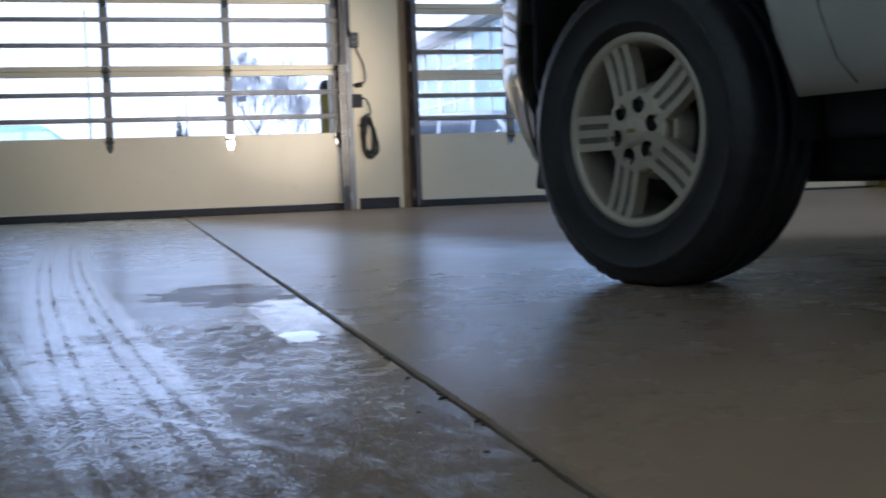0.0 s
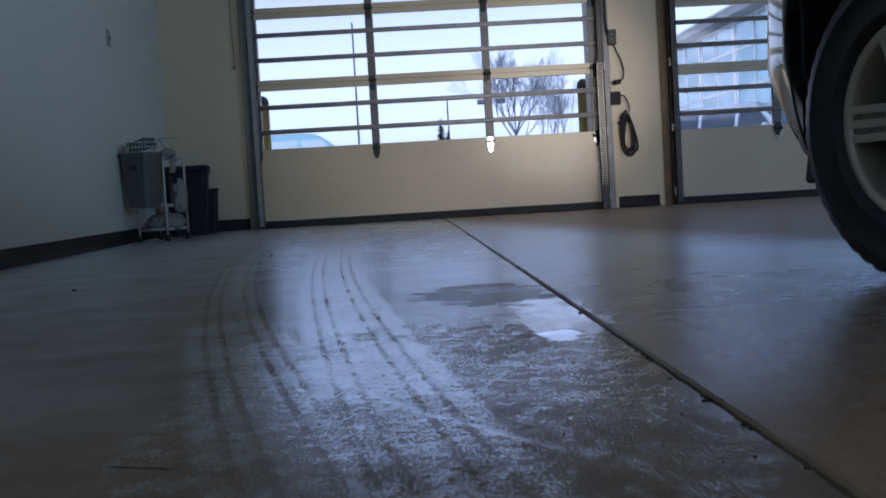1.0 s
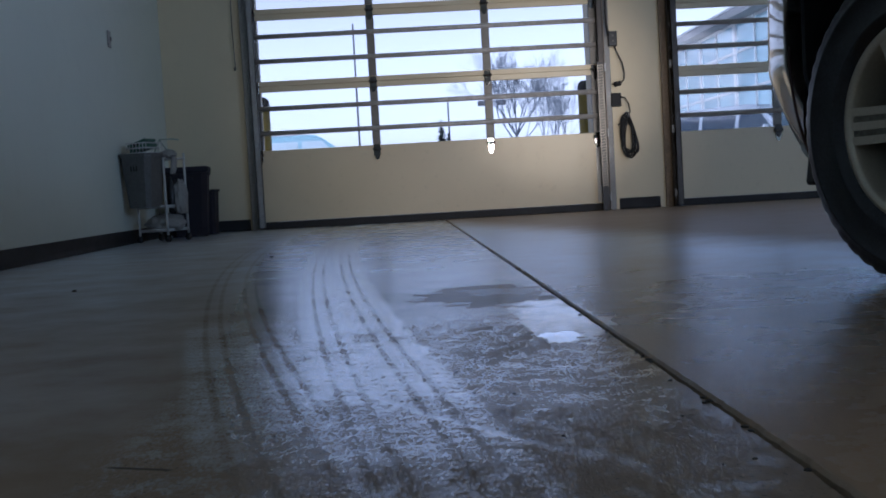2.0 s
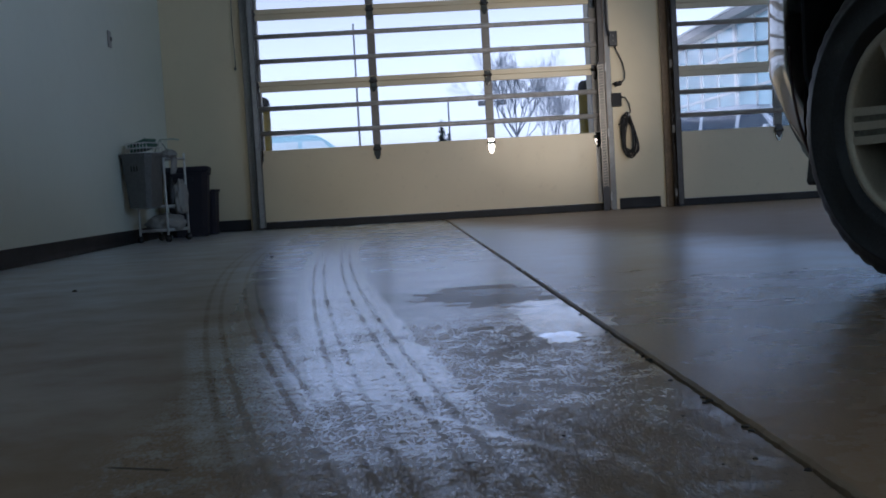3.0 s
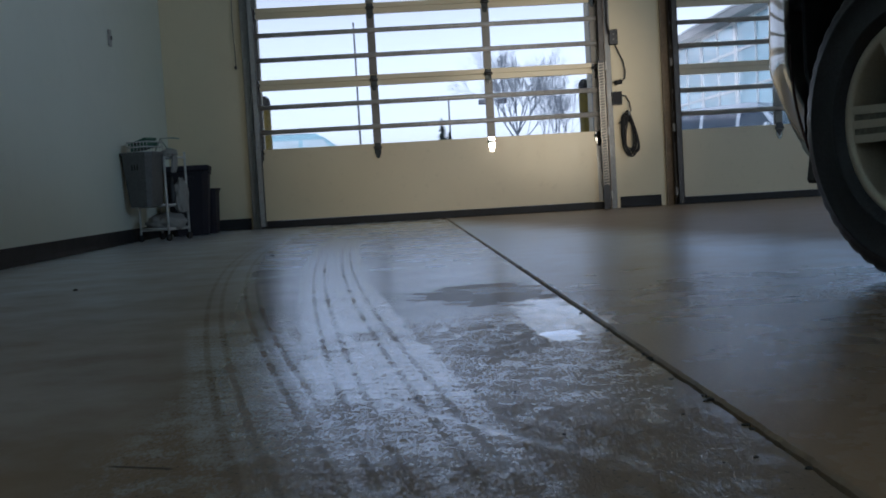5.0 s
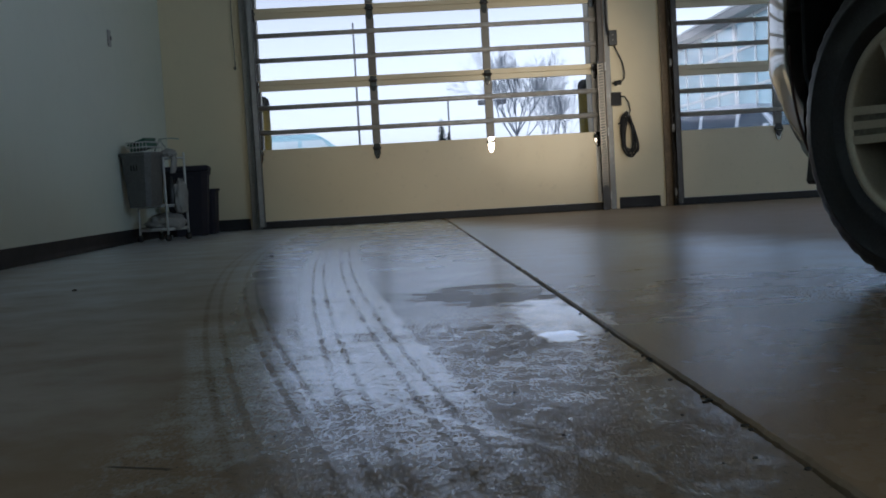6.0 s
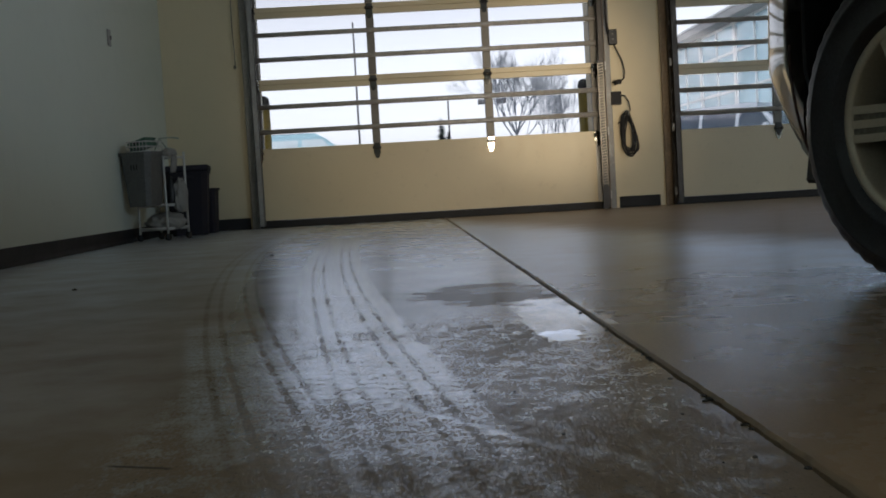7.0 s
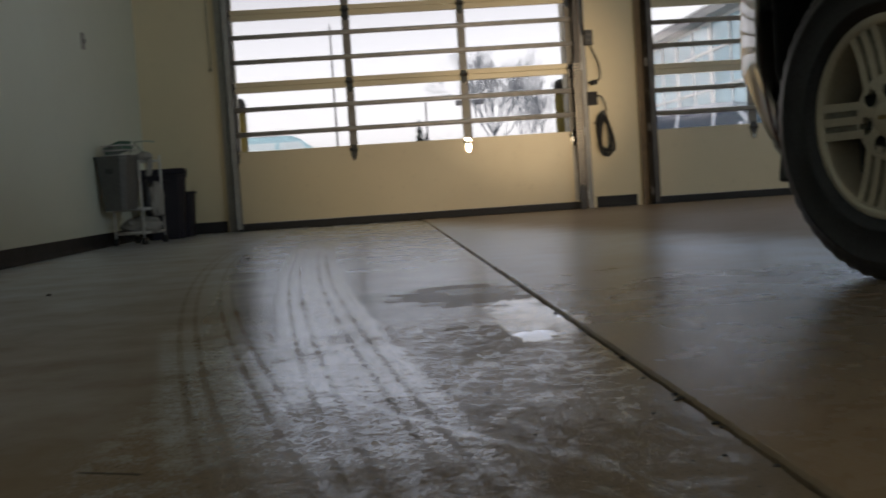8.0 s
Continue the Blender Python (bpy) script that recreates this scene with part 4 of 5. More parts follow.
        for yy in (-1.45, -2.45):
            part("door_handle", box(-0.012 if s == 0 else W - 0.012, 0.012 if s == 0 else W + 0.012, yy - 0.1, yy + 0.1, 0.97, 1.0, 0.006), paint, car)
    part("grille", box(0.58, W - 0.58, FRONT - 0.12, FRONT - 0.010, 0.68, 0.92, 0.02), GRILLE, car, "black front grille")
    if detail:
        # slanting seam between fender and door
        part("door_seam", tube([(0.012, -0.65, 0.43), (0.004, -0.61, 0.48), (0.0, -0.57, 0.58), (0.0, -0.54, 0.75), (0.012, -0.53, 1.05)], 0.0022, 6), RECESS, car)
        part("door_seam", tube([(0.012, -1.70, 0.44), (0.0, -1.68, 0.58), (0.0, -1.68, 0.75), (0.012, -1.66, 1.05)], 0.0022, 6), RECESS, car)
        part("side_moulding", box(-0.006, 0.006, -1.62, -0.66, 0.60, 0.66, 0.003), paint, car, "painted side moulding strip")
    for c in (0.0, -BASE):
        wheel(car, 0.0, c, R - 0.008, False, R, detail and c == 0.0, 3.6 if detail and c == 0.0 else 0.0)
        wheel(car, W, c, R - 0.008, True, R, False)
    return car


CAR_M = pose(1.159, 2.446, 0, 0, 0, 14.07)
parked_car = suv(CAR_M, "white SUV with dull alloy wheels parked on the concrete", WHITE_PAINT)

# its lit headlights
for dx, aim, watts, spread in ((0.38, (0.72, 9.55, 0.92), 120, 42), (1.56, (1.42, 9.55, 1.10), 190, 21)):
    lamp = new("headlight_beam", bpy.data.lights.new("headlight_beam", "SPOT"))
    lamp.data.energy, lamp.data.spot_size, lamp.data.spot_blend = watts, radians(spread), 1.0
    lamp.data.color, lamp.data.shadow_soft_size = (1.0, 0.80, 0.52), 0.05
    eye = CAR_M @ Vector((dx, 0.97, 0.83))
    lamp.matrix_world = look(eye, aim)


# ---- outside ----
ASPHALT = surface("damp_asphalt", (0.06, 0.06, 0.062), 0.8, vary=0.25, scale=0.6, grain=80, relief=0.5, depth=0.004)
APRON = surface("pale_concrete_apron", (0.36, 0.35, 0.33), 0.8, vary=0.12, scale=1.2, grain=60)
YELLOW = surface("yellow_bollard_paint", (0.30, 0.235, 0.035), 0.45, vary=0.12, scale=6)
CAP = surface("black_bollard_cap", (0.03, 0.03, 0.03), 0.6, vary=0.2)
BARK = surface("grey_bark", (0.25, 0.28, 0.32), 0.9, vary=0.3, scale=4, relief=0.5)
NEEDLE = surface("dark_needles", (0.03, 0.05, 0.035), 0.8, vary=0.4, scale=1.5)
MULLION = surface("white_mullion", (0.72, 0.74, 0.76), 0.4, vary=0.05)
PANEL = surface("pale_metal_cladding", (0.62, 0.64, 0.66), 0.45, vary=0.06, scale=0.5)
FASCIA = surface("grey_roof_fascia", (0.33, 0.33, 0.34), 0.5, vary=0.08, scale=0.8)
SHOP_GLASS = surface("blue_facade_glass", (0.40, 0.60, 0.70), 0.08, metal=0.2, vary=0.2, scale=0.35, relief=0)
POLE_GREY = surface("grey_pole", (0.18, 0.18, 0.19), 0.5, vary=0.15)

ground = structure("ground", box(-600, 600, -600, 900, -0.6, -0.26), ASPHALT, "wide damp asphalt yard around the building", "ground")
bm = box(-600, 600, NORTH + THICK + 0.003, 900, -0.255, -0.03)
yard = structure("pavement", bm, APRON, "pale concrete apron outside the doors", "pavement")


def bollard(x, y, top, label):
    b = thing("bollard", pose(x, y, -0.03), label, "bollard", "bollards by the doors")
    h = top + 0.03
    part("post", tube([(0, 0, 0), (0, 0, h - 0.12)], 0.084, 24), YELLOW, b, "yellow painted steel post")
    part("cap", lathe([(0.0, h + 0.02), (0.05, h + 0.015), (0.078, h - 0.01), (0.086, h - 0.05), (0.086, h - 0.12)], 24, "z"), CAP, b, "dark rounded cap")


post = thing("guard_post", pose(7.20, 9.36, 0), "yellow painted steel guard post against the cream wall", "post")
part("shaft", tube([(0, 0, 0), (0, 0, 0.95)], 0.10, 24), YELLOW, post)
part("base_plate", box(-0.13, 0.13, -0.13, 0.13, 0.0, 0.012, 0.003), YELLOW, post)
bollard(-1.29, 10.75, 1.22, "yellow bollard with dark cap outside garage door")
bollard(1.865, 10.75, 1.22, "yellow bollard with dark cap beside door jamb")


def bare_tree(x, y, stem, limb, seed, limbs=7, levels=5, fan=0.75, thick=0.10, twig=0.008):
    """A leafless tree: stem, fanned limbs, and forking twigs that thin out to a haze."""
    rnd = random.Random(seed)
    tree = thing("bare_tree", pose(x, y, -0.03), "leafless winter tree with fine spreading branches", "tree")
    wood, twigs = bmesh.new(), bmesh.new()

    def grow(p, d, length, r, level):
        pts, q, dd = [p], p, d.copy()
        for _ in range(3):
            dd = (dd + Vector((rnd.uniform(-1, 1), rnd.uniform(-1, 1), rnd.uniform(-0.25, 0.75))) * 0.13).normalized()
            q = q + dd * length / 3
            pts.append(q)
        add_tube(wood if level < 2 else twigs, pts, r, 6 if level < 2 else 4, [1, 0.88, 0.74, 0.6])
        if level >= levels:
            return
        for k in range(rnd.choice((3, 3, 4))):
            a, tilt = rnd.uniform(0, 2 * math.pi), rnd.uniform(0.22, 0.68)
            side = dd.cross(Vector((math.cos(a), math.sin(a), 0.3))).normalized()
            nd = (dd * math.cos(tilt) + side * math.sin(tilt) + Vector((0, 0, 0.12))).normalized()
            grow(pts[(3, 2, 3, 1)[k]], nd, length * rnd.uniform(0.55, 0.78), max(twig, r * rnd.uniform(0.48, 0.62)), level + 1)

    bend = [Vector((0.05 * math.sin(2.1 * k + seed), 0.04 * math.cos(k), stem * k / 4)) for k in range(5)]
    add_tube(wood, bend, thick, 8, [1.25, 1.0, 0.92, 0.85, 0.78])
    for k in range(limbs):
        a = 2.4 * k + rnd.uniform(-0.4, 0.4)
        tilt = fan * (k + 0.4) / limbs + rnd.uniform(-0.06, 0.06)
        start = bend[4] if k < limbs - 3 else bend[3].lerp(bend[4], rnd.random())
        grow(start, Vector((math.cos(a) * math.sin(tilt), math.sin(a) * math.sin(tilt), math.cos(tilt))), limb * rnd.uniform(0.8, 1.05), thick * rnd.uniform(0.38, 0.55), 1)
    part("trunk", wood, BARK, tree)
    part("crown", twigs, BARK, tree, "bare grey twigs")
    return tree


bare_tree(6.0, 55.0, 2.6, 1.75, 21, 9, 6, 1.05, 0.085, 0.0045)
bare_tree(8.35, 62.0, 2.0, 1.6, 9, 4, 5, 0.6, 0.055, 0.006)
bare_tree(9.35, 64.0, 2.1, 1.7, 12, 4, 5, 0.5, 0.055, 0.006)
bare_tree(9.95, 66.0, 2.0, 1.5, 17, 4, 5, 0.5, 0.05, 0.006)


def conifer(x, y, h, seed):
    rnd = random.Random(seed)
    tree = thing("conifer", pose(x, y, -0.03), "small dark evergreen across the yard", "tree")
    part("trunk", tube([(0, 0, 0), (0, 0, h * 0.97)], 0.12, 8, [1, 0.2]), BARK, tree)
    bm = bmesh.new()
    for k in range(420):
        f = rnd.random() ** 0.8
        z = h * (0.12 + 0.86 * f)
        r = (1 - f) * h * 0.30 * rnd.uniform(0.4, 1.1) + 0.05
        a = rnd.uniform(0, 6.283)
        d = Vector((math.cos(a), math.sin(a), -0.25))
        s = d.cross(Vector((0, 0, 1))).normalized() * 0.10
        p = Vector((0, 0, z)) + d * r * 0.25
        q = Vector((0, 0, z)) + d * r
        bm.faces.new([bm.verts.new(v) for v in (p - s, q - s * 0.4, q + s * 0.4, p + s)])
    part("crown", bm, NEEDLE, tree)


conifer(2.35, 58.0, 3.9, 2)
conifer(2.75, 59.0, 3.2, 3)


def lot_light(x, y, h):
    lt = thing("street_lamp", pose(x, y, -0.03), "twin-headed grey parking lot lamp on a pole", "street lamp")
    part("pole", tube([(0, 0, 0), (0, 0, h)], 0.09, 12, [1, 0.8]), POLE_GREY, lt)
    for s in (-1, 1):
        part("arm", box(min(0, s * 0.35), max(0, s * 0.35), -0.04, 0.04, h - 0.1, h - 0.03), POLE_GREY, lt)
        part("lamp_head", box(min(s * 0.30, s * 0.95), max(s * 0.30, s * 0.95), -0.22, 0.22, h - 0.32, h + 0.02, 0.05), POLE_GREY, lt)


lot_light(6.55, 75.0, 5.93)


def plain_pole(x, y, h, r, label):
    p = thing("utility_pole", pose(x, y, -0.03), label, "pole")
    part("shaft", tube([(0, 0, 0), (0, 0, h)], r, 10, [1, 0.75]), POLE_GREY, p)
    part("collar", lathe([(r * 1.5, h * 0.16), (r * 1.5, h * 0.17), (r, h * 0.175)], 12, "z"), POLE_GREY, p)


plain_pole(-1.75, 52.0, 8.1, 0.055, "slender pale grey flagpole across the yard")
plain_pole(2.95, 62.0, 5.2, 0.06, "distant wooden utility pole beside the evergreen")

# glazed showroom along the yard
bld = thing("showroom_building", pose(11.0, 0, -0.03), "glass-fronted showroom with pale mullions and metal fascia", "building")
Y0, Y1, TOP = 19.3, 53.3, 5.02
part("wall", box(0.35, 14.0, Y0, Y1, 0, TOP), PANEL, bld, "pale cladding behind the glass")
roof = part("roof", box(-0.50, 14.3, Y0 - 0.3, Y1 + 0.3, TOP, TOP + 0.26, 0.02), FASCIA, bld, "flat roof with grey overhanging fascia")
part("roof_edge", box(-0.53, 14.33, Y0 - 0.33, Y1 + 0.33, TOP + 0.24, TOP + 0.32, 0.01), MULLION, roof, "white metal roof edge")
n_bay = 17
for k in range(n_bay + 1):
    y = Y0 + (Y1 - Y0) * k / n_bay
    part("mullion", box(-0.06, 0.10, y - (0.13 if k % 2 == 0 else 0.03), y + (0.13 if k % 2 == 0 else 0.03), 0, TOP), MULLION, bld)
for z in (0.0, 1.3, 2.80, 4.02, TOP - 0.1):
    part("transom", box(-0.04, 0.09, Y0, Y1, z, z + 0.08), MULLION, bld)
for k in range(n_bay):
    a, b = Y0 + (Y1 - Y0) * k / n_bay, Y0 + (Y1 - Y0) * (k + 1) / n_bay
    for z0, z1 in ((0.08, 1.3), (1.38, 2.80), (2.88, 4.02), (4.10, TOP - 0.1)):
        part("pane", box(0.0, 0.03, a + 0.035, b - 0.035, z0, z1), SHOP_GLASS, bld)

suv(pose(10.1, 24.4, -0.03, 0, 0, -144), "silver SUV parked outside near the showroom", SILVER_PAINT, False, "cars in the yard", surface("grey_car_glass", (0.045, 0.065, 0.10), 0.2, vary=0.1, relief=0))
suv(pose(-0.75, 29.5, 0.0, 0, 0, -90), "pale blue car parked across the yard", BLUE_PAINT, False, "cars in the yard", surface("pale_blue_glass", (0.80, 0.92, 0.97), 0.1, vary=0.05, relief=0))
suv(pose(8.6, 60.0, 0.6, 0, 0, 80), "white car parked far across the yard", WHITE_PAINT, False, "cars in the yard")


# ---- things in the room ----
WHITE_TUBE = surface("white_enamelled_tube", (0.55, 0.55, 0.53), 0.4, vary=0.08, scale=12)
GREY_TUB = surface("grey_plastic_tub", (0.105, 0.105, 0.10), 0.5, vary=0.15, scale=6)
NAVY_BIN = surface("dark_navy_plastic", (0.012, 0.010, 0.018), 0.7, vary=0.2, scale=6)
RAG = surface("white_cotton_rag", (0.29, 0.28, 0.26), 0.9, vary=0.12, scale=10, grain=300, relief=0.4)
GREEN_PLASTIC = surface("green_plastic", (0.05, 0.14, 0.09), 0.5, vary=0.1)


def tapered(bm, x, y, z0, z1, w0, d0, w1, d1, wall=0.008):
    """An open tapered tub with a rolled rim."""
    rs = []
    for z, w, d in ((z0, w0, d0), (z1 - 0.02, w1, d1), (z1 - 0.02, w1 + 0.02, d1 + 0.02), (z1, w1 + 0.02, d1 + 0.02), (z1, w1 - wall, d1 - wall), (z0 + wall, w0 - wall, d0 - wall)):
        c = 0.14 * w
        out = []
        for sx, sy in ((-1, -1), (1, -1), (1, 1), (-1, 1)):
            k = [(sx * (w / 2 - c), sy * d / 2), (sx * w / 2, sy * (d / 2 - c))]
            out += k if sx * sy < 0 else k[::-1]
        rs.append([bm.verts.new((x + px, y + py, z)) for px, py in out])
    for r0, r1 in zip(rs, rs[1:]):
        for i in range(8):
            bm.faces.new((r0[i], r0[(i + 1) % 8], r1[(i + 1) % 8], r1[i]))
    bm.faces.new(rs[0][::-1])
    bm.faces.new(rs[-1])
    return bm


def crumple(cx, cy, cz, sx, sy, sz, seed):
    """A crumpled heap of cloth."""
    bm = bmesh.new()
    bmesh.ops.create_icosphere(bm, subdivisions=4, radius=1.0)
    for v in bm.verts:
        d = v.co.normalized()
        k = 1 + 0.28 * noise.noise(d * 2.3 + Vector((seed, 0, 0))) + 0.13 * noise.noise(d * 6.5 + Vector((0, seed, 0)))
        v.co = Vector((cx + d.x * sx * k, cy + d.y * sy * k, cz + max(-0.62, d.z) * sz * k))
    for f in bm.faces:
        f.smooth = True
    return bm


cart = thing("utility_cart", pose(-1.735, 8.15, 0, 0, 0, -20), "white tubular utility cart with grey tub against the wall", "cart")
for lx in (-0.115, 0.115):
    for ly in (-0.14, 0.14):
        part("leg", tube([(lx, ly, 0.03), (lx, ly, 0.60 if ly < 0 else 0.64)], 0.0085, 10), WHITE_TUBE, cart, "white enamelled tube leg")
        c = part("caster", lathe([(0.001, -0.012), (0.024, -0.012), (0.026, 0.0), (0.024, 0.012), (0.001, 0.012)], 16), RUBBER, cart, "small black caster")
        c.matrix_basis = pose(lx, ly, 0.026)
for z in (0.09, 0.26, 0.60):
    bm = bmesh.new()
    for ly in (-0.14, 0.14):
        add_tube(bm, [(-0.115, ly, z), (0.115, ly, z)], 0.007, 8)
    for lx in (-0.115, 0.115):
        add_tube(bm, [(lx, -0.14, z), (lx, 0.14, z)], 0.007, 8)
    part("shelf_rail", bm, WHITE_TUBE, cart)
part("shelf", box(-0.11, 0.11, -0.135, 0.135, 0.075, 0.083, 0.002), WHITE_TUBE, cart, "white lower shelf")
part("shelf", box(-0.11, 0.11, -0.135, 0.135, 0.245, 0.253, 0.002), WHITE_TUBE, cart, "white middle shelf")
tub = tagged(part("plastic_tub", tapered(bmesh.new(), 0, 0, 0.0, 0.385, 0.175, 0.19, 0.25, 0.25), GREY_TUB), "grey tapered plastic tub hung on the cart", "tub")
tub.matrix_world = pose(-1.815, 7.97, 0.254, 0, 0, -20)
for k in range(3):
    part("grip_slot", box(-0.03 + 0.022 * k, -0.018 + 0.022 * k, -0.1195, -0.1165, 0.26, 0.31, 0.001), BLACK_PLASTIC, tub, "dark grip slot")
tray = thing("wire_tray", pose(-1.80, 7.97, 0.642, 0, 0, -20), "white wire tray with small supplies on the tub", "tray")
bm = bmesh.new()
for z in (0.0, 0.035, 0.07):
    for a, b in (((-0.08, -0.1), (0.08, -0.1)), ((0.08, -0.1), (0.08, 0.1)), ((0.08, 0.1), (-0.08, 0.1)), ((-0.08, 0.1), (-0.08, -0.1))):
        add_tube(bm, [(*a, z), (*b, z)], 0.005, 6)
for k in range(7):
    x = -0.08 + 0.0267 * k
    add_tube(bm, [(x, -0.1, 0.07), (x, -0.1, 0.0), (x, 0.1, 0.0), (x, 0.1, 0.07)], 0.003, 6)
part("wire", bm, WHITE_TUBE, tray)
case = thing("case", pose(-1.80, 7.97, 0.652, 0, -16, -20), "dark green plastic case tilted in the wire tray", "case")
part("shell", box(-0.075, 0.075, -0.07, 0.07, 0.015, 0.055, 0.008), GREEN_PLASTIC, case)
part("lid", box(-0.077, 0.077, -0.072, 0.072, 0.057, 0.075, 0.006), GREEN_PLASTIC, case)
part("clasp", box(-0.02, 0.02, -0.079, -0.073, 0.045, 0.066, 0.002), BLACK_PLASTIC, case)
bm = bmesh.new()
add_tube(bm, [(-1.73, 7.98, 0.65), (-1.70, 8.02, 0.735), (-1.62, 8.05, 0.738), (-1.57, 8.06, 0.73)], 0.005, 8)
add_tube(bm, [(-1.70, 8.02, 0.735), (-1.67, 8.08, 0.67), (-1.63, 8.08, 0.66)], 0.004, 8)
tagged(part("wire_hanger", bm, surface("pale_green_wire", (0.30, 0.36, 0.30), 0.5, vary=0.1)), "bent white wire hanger resting on the tray", "hanger")
rag = tagged(part("rag", crumple(0, 0, 0.045, 0.135, 0.15, 0.072, 3), RAG), "heap of white rags on the cart shelf", "rags")
rag.matrix_world = pose(-1.72, 8.14, 0.083, 0, 0, -20)
rag = tagged(part("hanging_rag", crumple(0, 0, 0, 0.035, 0.075, 0.15, 7), RAG), "grey-white rag hanging from the cart rail", "rag")
rag.matrix_world = pose(-1.60, 8.15, 0.30, 0, 0, -20)
rag = tagged(part("cloth", crumple(0, 0, 0.022, 0.055, 0.06, 0.032, 12), RAG), "pale crumpled cloth lying on the cart's top rail", "cloth")
rag.matrix_world = pose(-1.645, 8.03, 0.607, 0, 0, -20)
strip = tagged(part("hanging_rag", crumple(0, 0, 0, 0.016, 0.035, 0.085, 23), RAG), "narrow white rag drooping from the cart's top rail", "rag")
strip.matrix_world = pose(-1.615, 8.04, 0.545, 0, 8, -20)
tagged(part("bottle", lathe([(0.0, 0.0), (0.04, 0.0), (0.042, 0.02), (0.042, 0.12), (0.016, 0.16), (0.015, 0.19), (0.0, 0.192)], 20, "z"), BLACK_PLASTIC), "black spray bottle on the cart shelf", "bottle").matrix_world = pose(-1.66, 8.20, 0.254)
tagged(part("bottle", lathe([(0.0, 0.0), (0.035, 0.0), (0.036, 0.02), (0.036, 0.14), (0.014, 0.18), (0.013, 0.21), (0.0, 0.212)], 20, "z"), BLACK_PLASTIC), "slim black bottle on the cart shelf", "bottle").matrix_world = pose(-1.66, 8.11, 0.254)


def trash_bin(x, y, w, d, h, rot, label, lid=True):
    b = thing("trash_bin", pose(x, y, 0, 0, 0, rot), label, "trash bin", "bins in the corner")
    part("body", tapered(bmesh.new(), 0, 0, 0, h - (0.05 if lid else 0), w * 0.82, d * 0.82, w, d), NAVY_BIN, b)
    if lid:
        part("lid", box(-w / 2 - 0.012, w / 2 + 0.012, -d / 2 - 0.012, d / 2 + 0.012, h - 0.048, h, 0.012), NAVY_BIN, b, "dark flat lid")
        part("handle", box(-0.06, 0.06, -d / 2 - 0.03, -d / 2 - 0.013, h - 0.11, h - 0.085, 0.005), NAVY_BIN, b)
    return b


trash_bin(-1.695, 8.95, 0.33, 0.34, 0.555, 6, "tall dark navy plastic trash bin with lid")
trash_bin(-1.60, 9.25, 0.16, 0.24, 0.37, 0, "short dark plastic waste bin beside the tall one", False)

# switch plate on the side wall
sw = thing("light_switch", pose(WEST, 7.87, 1.444), "pale wall switch plate with toggle", "switch")
part("plate", box(0.0, 0.010, -0.036, 0.036, -0.058, 0.058, 0.003), surface("ivory_plastic", (0.30, 0.29, 0.27), 0.4, vary=0.05), sw)
part("toggle", box(0.012, 0.022, -0.006, 0.006, -0.014, 0.014, 0.002), STILE_PAINT, sw)

# pull rope beside the first door
rope = thing("pull_rope", pose(-1.345, NORTH - 0.03, 0), "thin pull rope hanging by the garage door", "rope")
pts = [(0.004 * math.sin(k * 0.9), 0, 3.0 - k * 0.1) for k in range(17)]
part("cord", tube(pts, 0.004, 6), surface("grey_rope", (0.12, 0.11, 0.10), 0.8), rope)
part("knot", lathe([(0.0, 1.37), (0.011, 1.38), (0.012, 1.395), (0.0, 1.41)], 10, "z"), surface("grey_knot", (0.12, 0.11, 0.10), 0.8), rope)

# boxes and cord on the wall between the doors
wall_y = NORTH - 0.001
ctl = thing("control_box", pose(1.905, wall_y, 1.475), "small black door control box on the wall", "control box")
part("case", box(-0.038, 0.038, -0.06, 0, -0.065, 0.065, 0.006), BLACK_PLASTIC, ctl)
part("button", tube([(0, -0.066, 0.025), (0, -0.058, 0.025)], 0.007, 12), STILE_PAINT, ctl)
part("button", tube([(0, -0.066, -0.02), (0, -0.058, -0.02)], 0.007, 12), STILE_PAINT, ctl)
lift = thing("lift_cable", pose(1.845, NORTH - 0.11, 0), "black conduit running up beside the door track", "cable")
part("cord", tube([(0, 0, 3.9), (0.004, 0, 2.4), (-0.004, 0, 1.6), (0.02, 0.03, 1.5)], 0.010, 8), RUBBER, lift)
part("clip", box(-0.02, 0.02, 0.0, 0.11, 1.9, 1.93, 0.003), GALV, lift)
lead = thing("power_lead", pose(1.905, wall_y - 0.03, 0), "black power lead with ring plug hanging from control box", "cable")
pts = [(0.012, 0, 1.415), (0.035, -0.005, 1.36), (0.075, -0.01, 1.27), (0.092, -0.012, 1.18), (0.085, -0.012, 1.12), (0.05, -0.01, 1.085), (0.01, -0.008, 1.078), (-0.02, -0.006, 1.09)]
part("cord", tube(pts, 0.006, 8), RUBBER, lead)
part("plug", tube([(0.0, -0.012, 1.082), (0.055, -0.012, 1.092)], 0.021, 12), RUBBER, lead)
out = thing("outlet_box", pose(1.915, wall_y, 0.95), "black surface outlet box with plug on the wall", "outlet")
part("case", box(-0.043, 0.043, -0.055, 0, -0.058, 0.058, 0.005), BLACK_PLASTIC, out)
part("face", box(-0.036, 0.036, -0.059, -0.055, -0.05, 0.05, 0.002), VINYL, out)
coil = thing("extension_cord", pose(2.005, wall_y - 0.05, 0.64), "black extension cord coiled and hung on the wall", "extension cord")
rnd = random.Random(5)
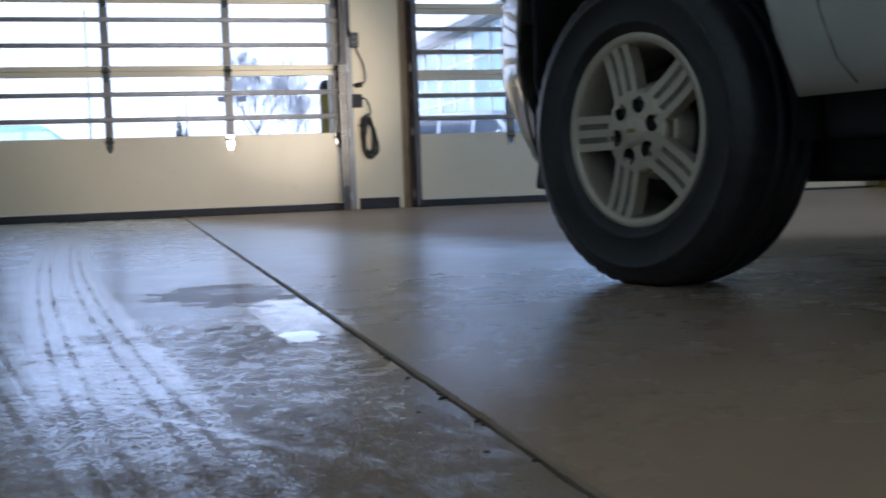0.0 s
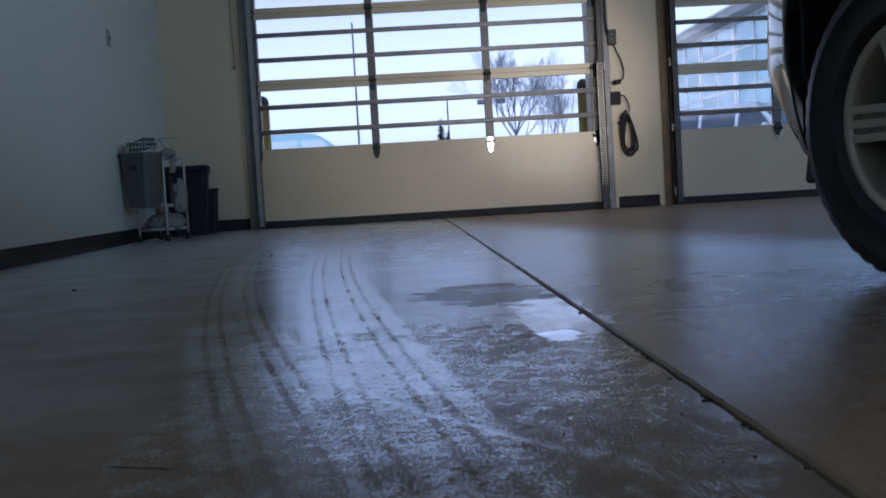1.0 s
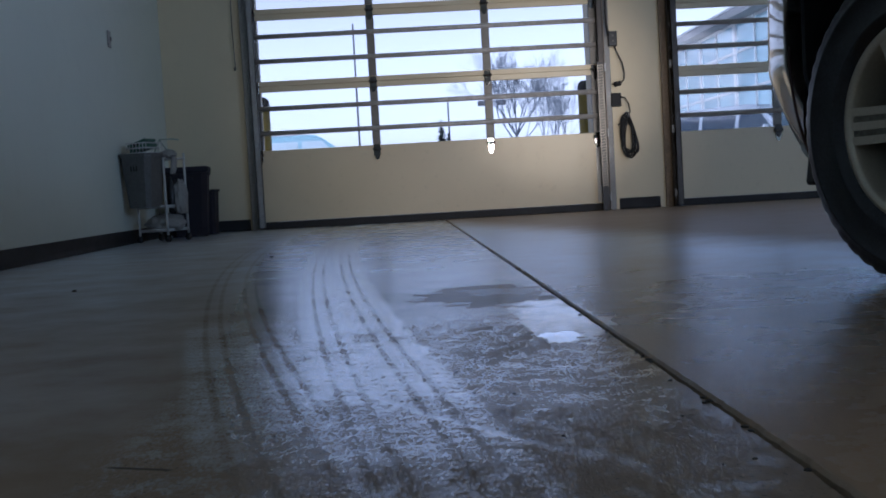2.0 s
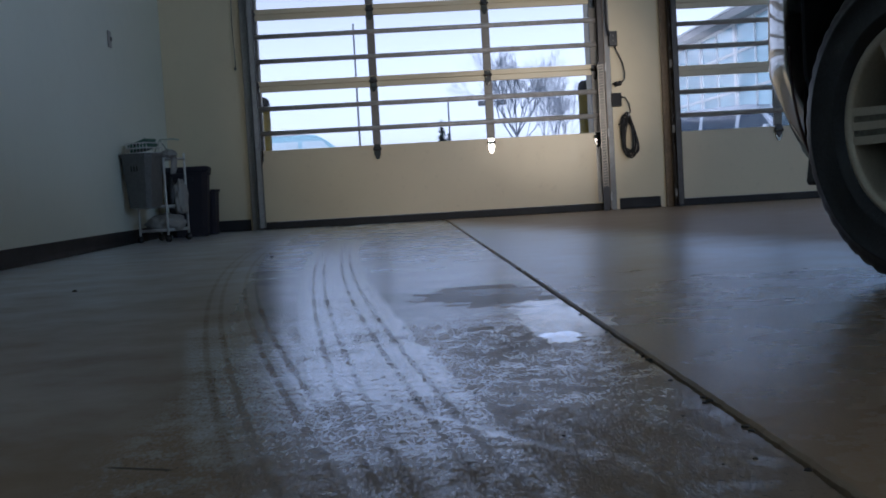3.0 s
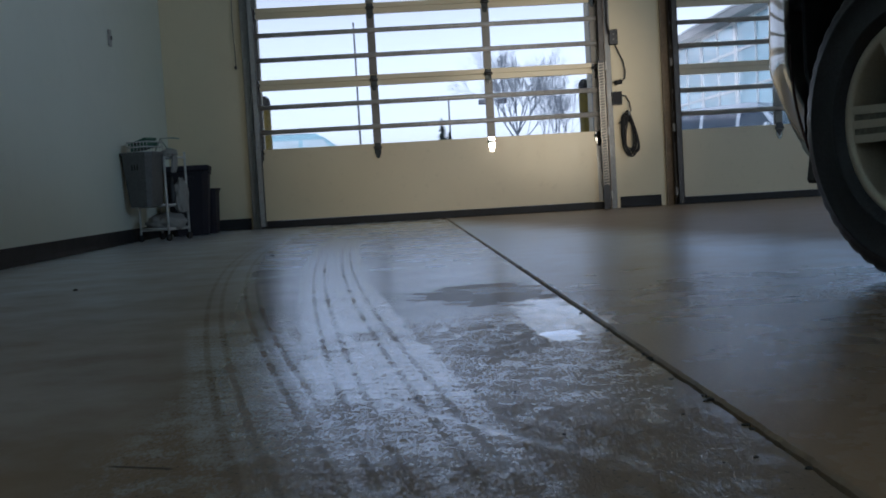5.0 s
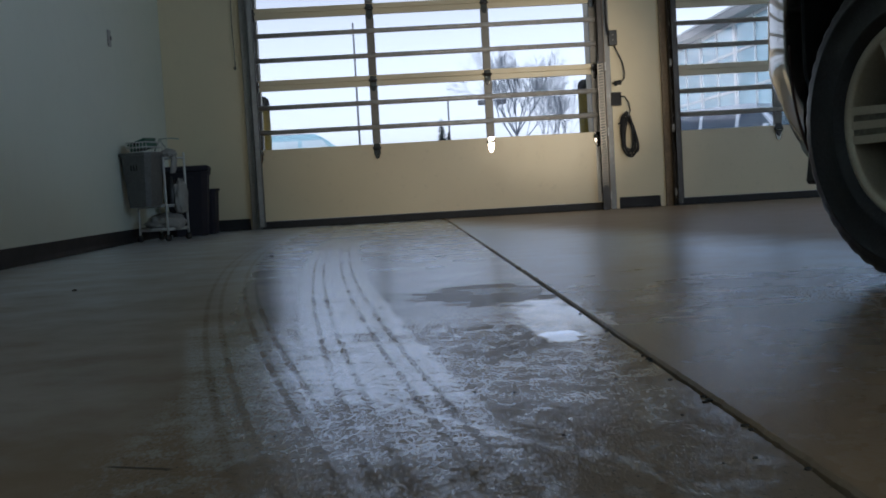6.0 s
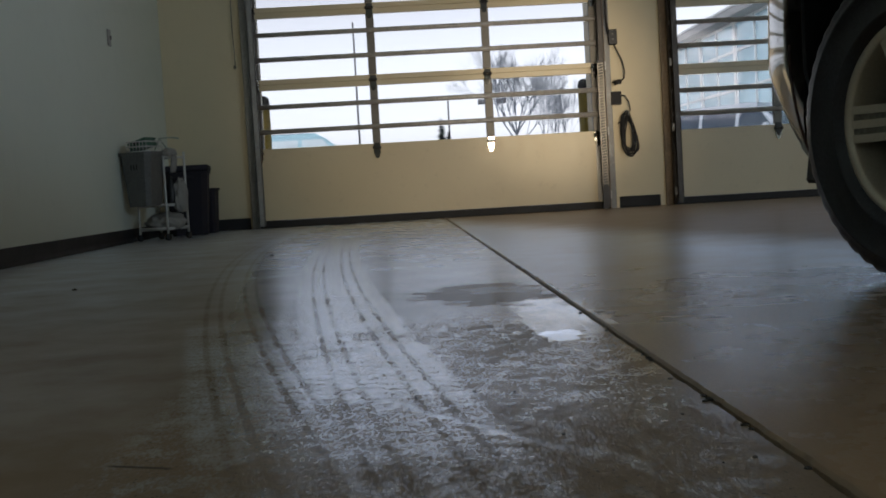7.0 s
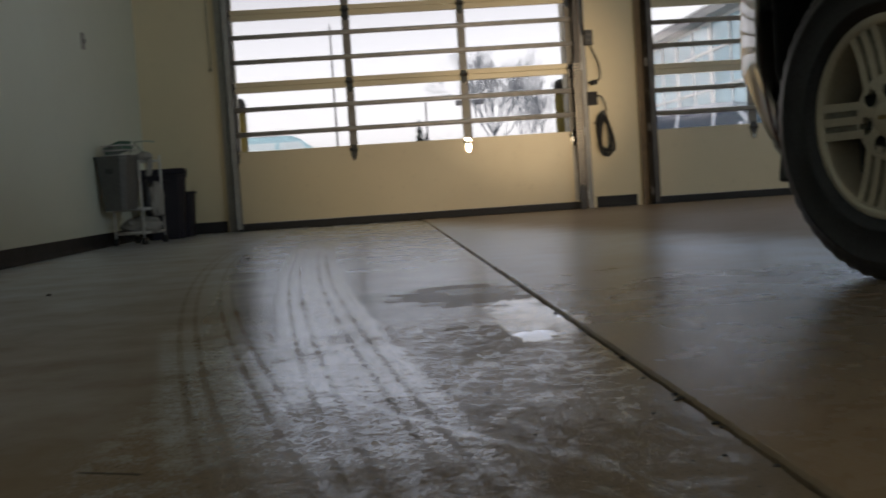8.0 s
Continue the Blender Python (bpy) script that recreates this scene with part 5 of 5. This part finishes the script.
for k in range(8):
    a, b, off = 0.068 + rnd.uniform(-0.03, 0.012), 0.165 + rnd.uniform(-0.025, 0.03), rnd.uniform(-0.03, 0.01)
    sk = rnd.uniform(-0.02, 0.03)
    pts = [(a * math.cos(t) * (0.82 - 0.30 * math.sin(t)) + sk * math.sin(t) - 0.022 * math.sin(t), off + 0.006 * math.sin(2 * t), b * math.sin(t) + 0.008 * math.sin(5 * t + k)) for t in np.linspace(0, 2 * math.pi, 41)]
    part("loop", tube(pts, 0.0065, 7), RUBBER, coil)
pts = [(-0.06, -0.01, 0.33), (-0.02, -0.015, 0.325), (0.01, -0.015, 0.27), (0.02, -0.02, 0.2), (-0.03, -0.02, 0.13), (-0.09, -0.02, 0.09)]
part("lead", tube(pts, 0.0065, 8), RUBBER, coil)
part("hook", tube([(0.0, 0.045, 0.17), (0.0, -0.03, 0.16), (0.0, -0.045, 0.19)], 0.006, 8), GALV, coil)

# crumbs of mud along the joint and on the floor
rnd = random.Random(11)


def crumb(x, y, r):
    bm = bmesh.new()
    bmesh.ops.create_icosphere(bm, subdivisions=1, radius=1)
    for v in bm.verts:
        v.co = Vector((v.co.x * r * rnd.uniform(0.7, 1.4), v.co.y * r * rnd.uniform(0.8, 1.8), max(-0.3, v.co.z) * r * 0.55))
    ob = tagged(part("mud_crumb", bm, DIRT), "dark dried mud crumb on the concrete floor", "crumb", "mud crumbs")
    ob.matrix_world = pose(x, y, r * 0.16)


for y in (1.34, 1.50, 1.76, 1.95, 2.3, 2.9):
    crumb(JOINT_X - 0.012 + rnd.uniform(-0.008, 0.003), y, rnd.uniform(0.0025, 0.0045))
for y, r in ((1.72, 0.0035), (1.68, 0.005), (1.66, 0.004), (1.37, 0.0045), (1.345, 0.006), (1.20, 0.0045), (1.18, 0.0035), (1.01, 0.004), (2.02, 0.004)):
    crumb(JOINT_X - 0.009, y, r)
for _ in range(30):
    y = rnd.uniform(0.95, 3.2)
    crumb(rnd.uniform(-0.26, 0.34), y, rnd.uniform(0.0012, 0.0032))
for x, y in ((-1.123, 3.785), (-0.62, 5.2)):
    crumb(x, y, 0.010)
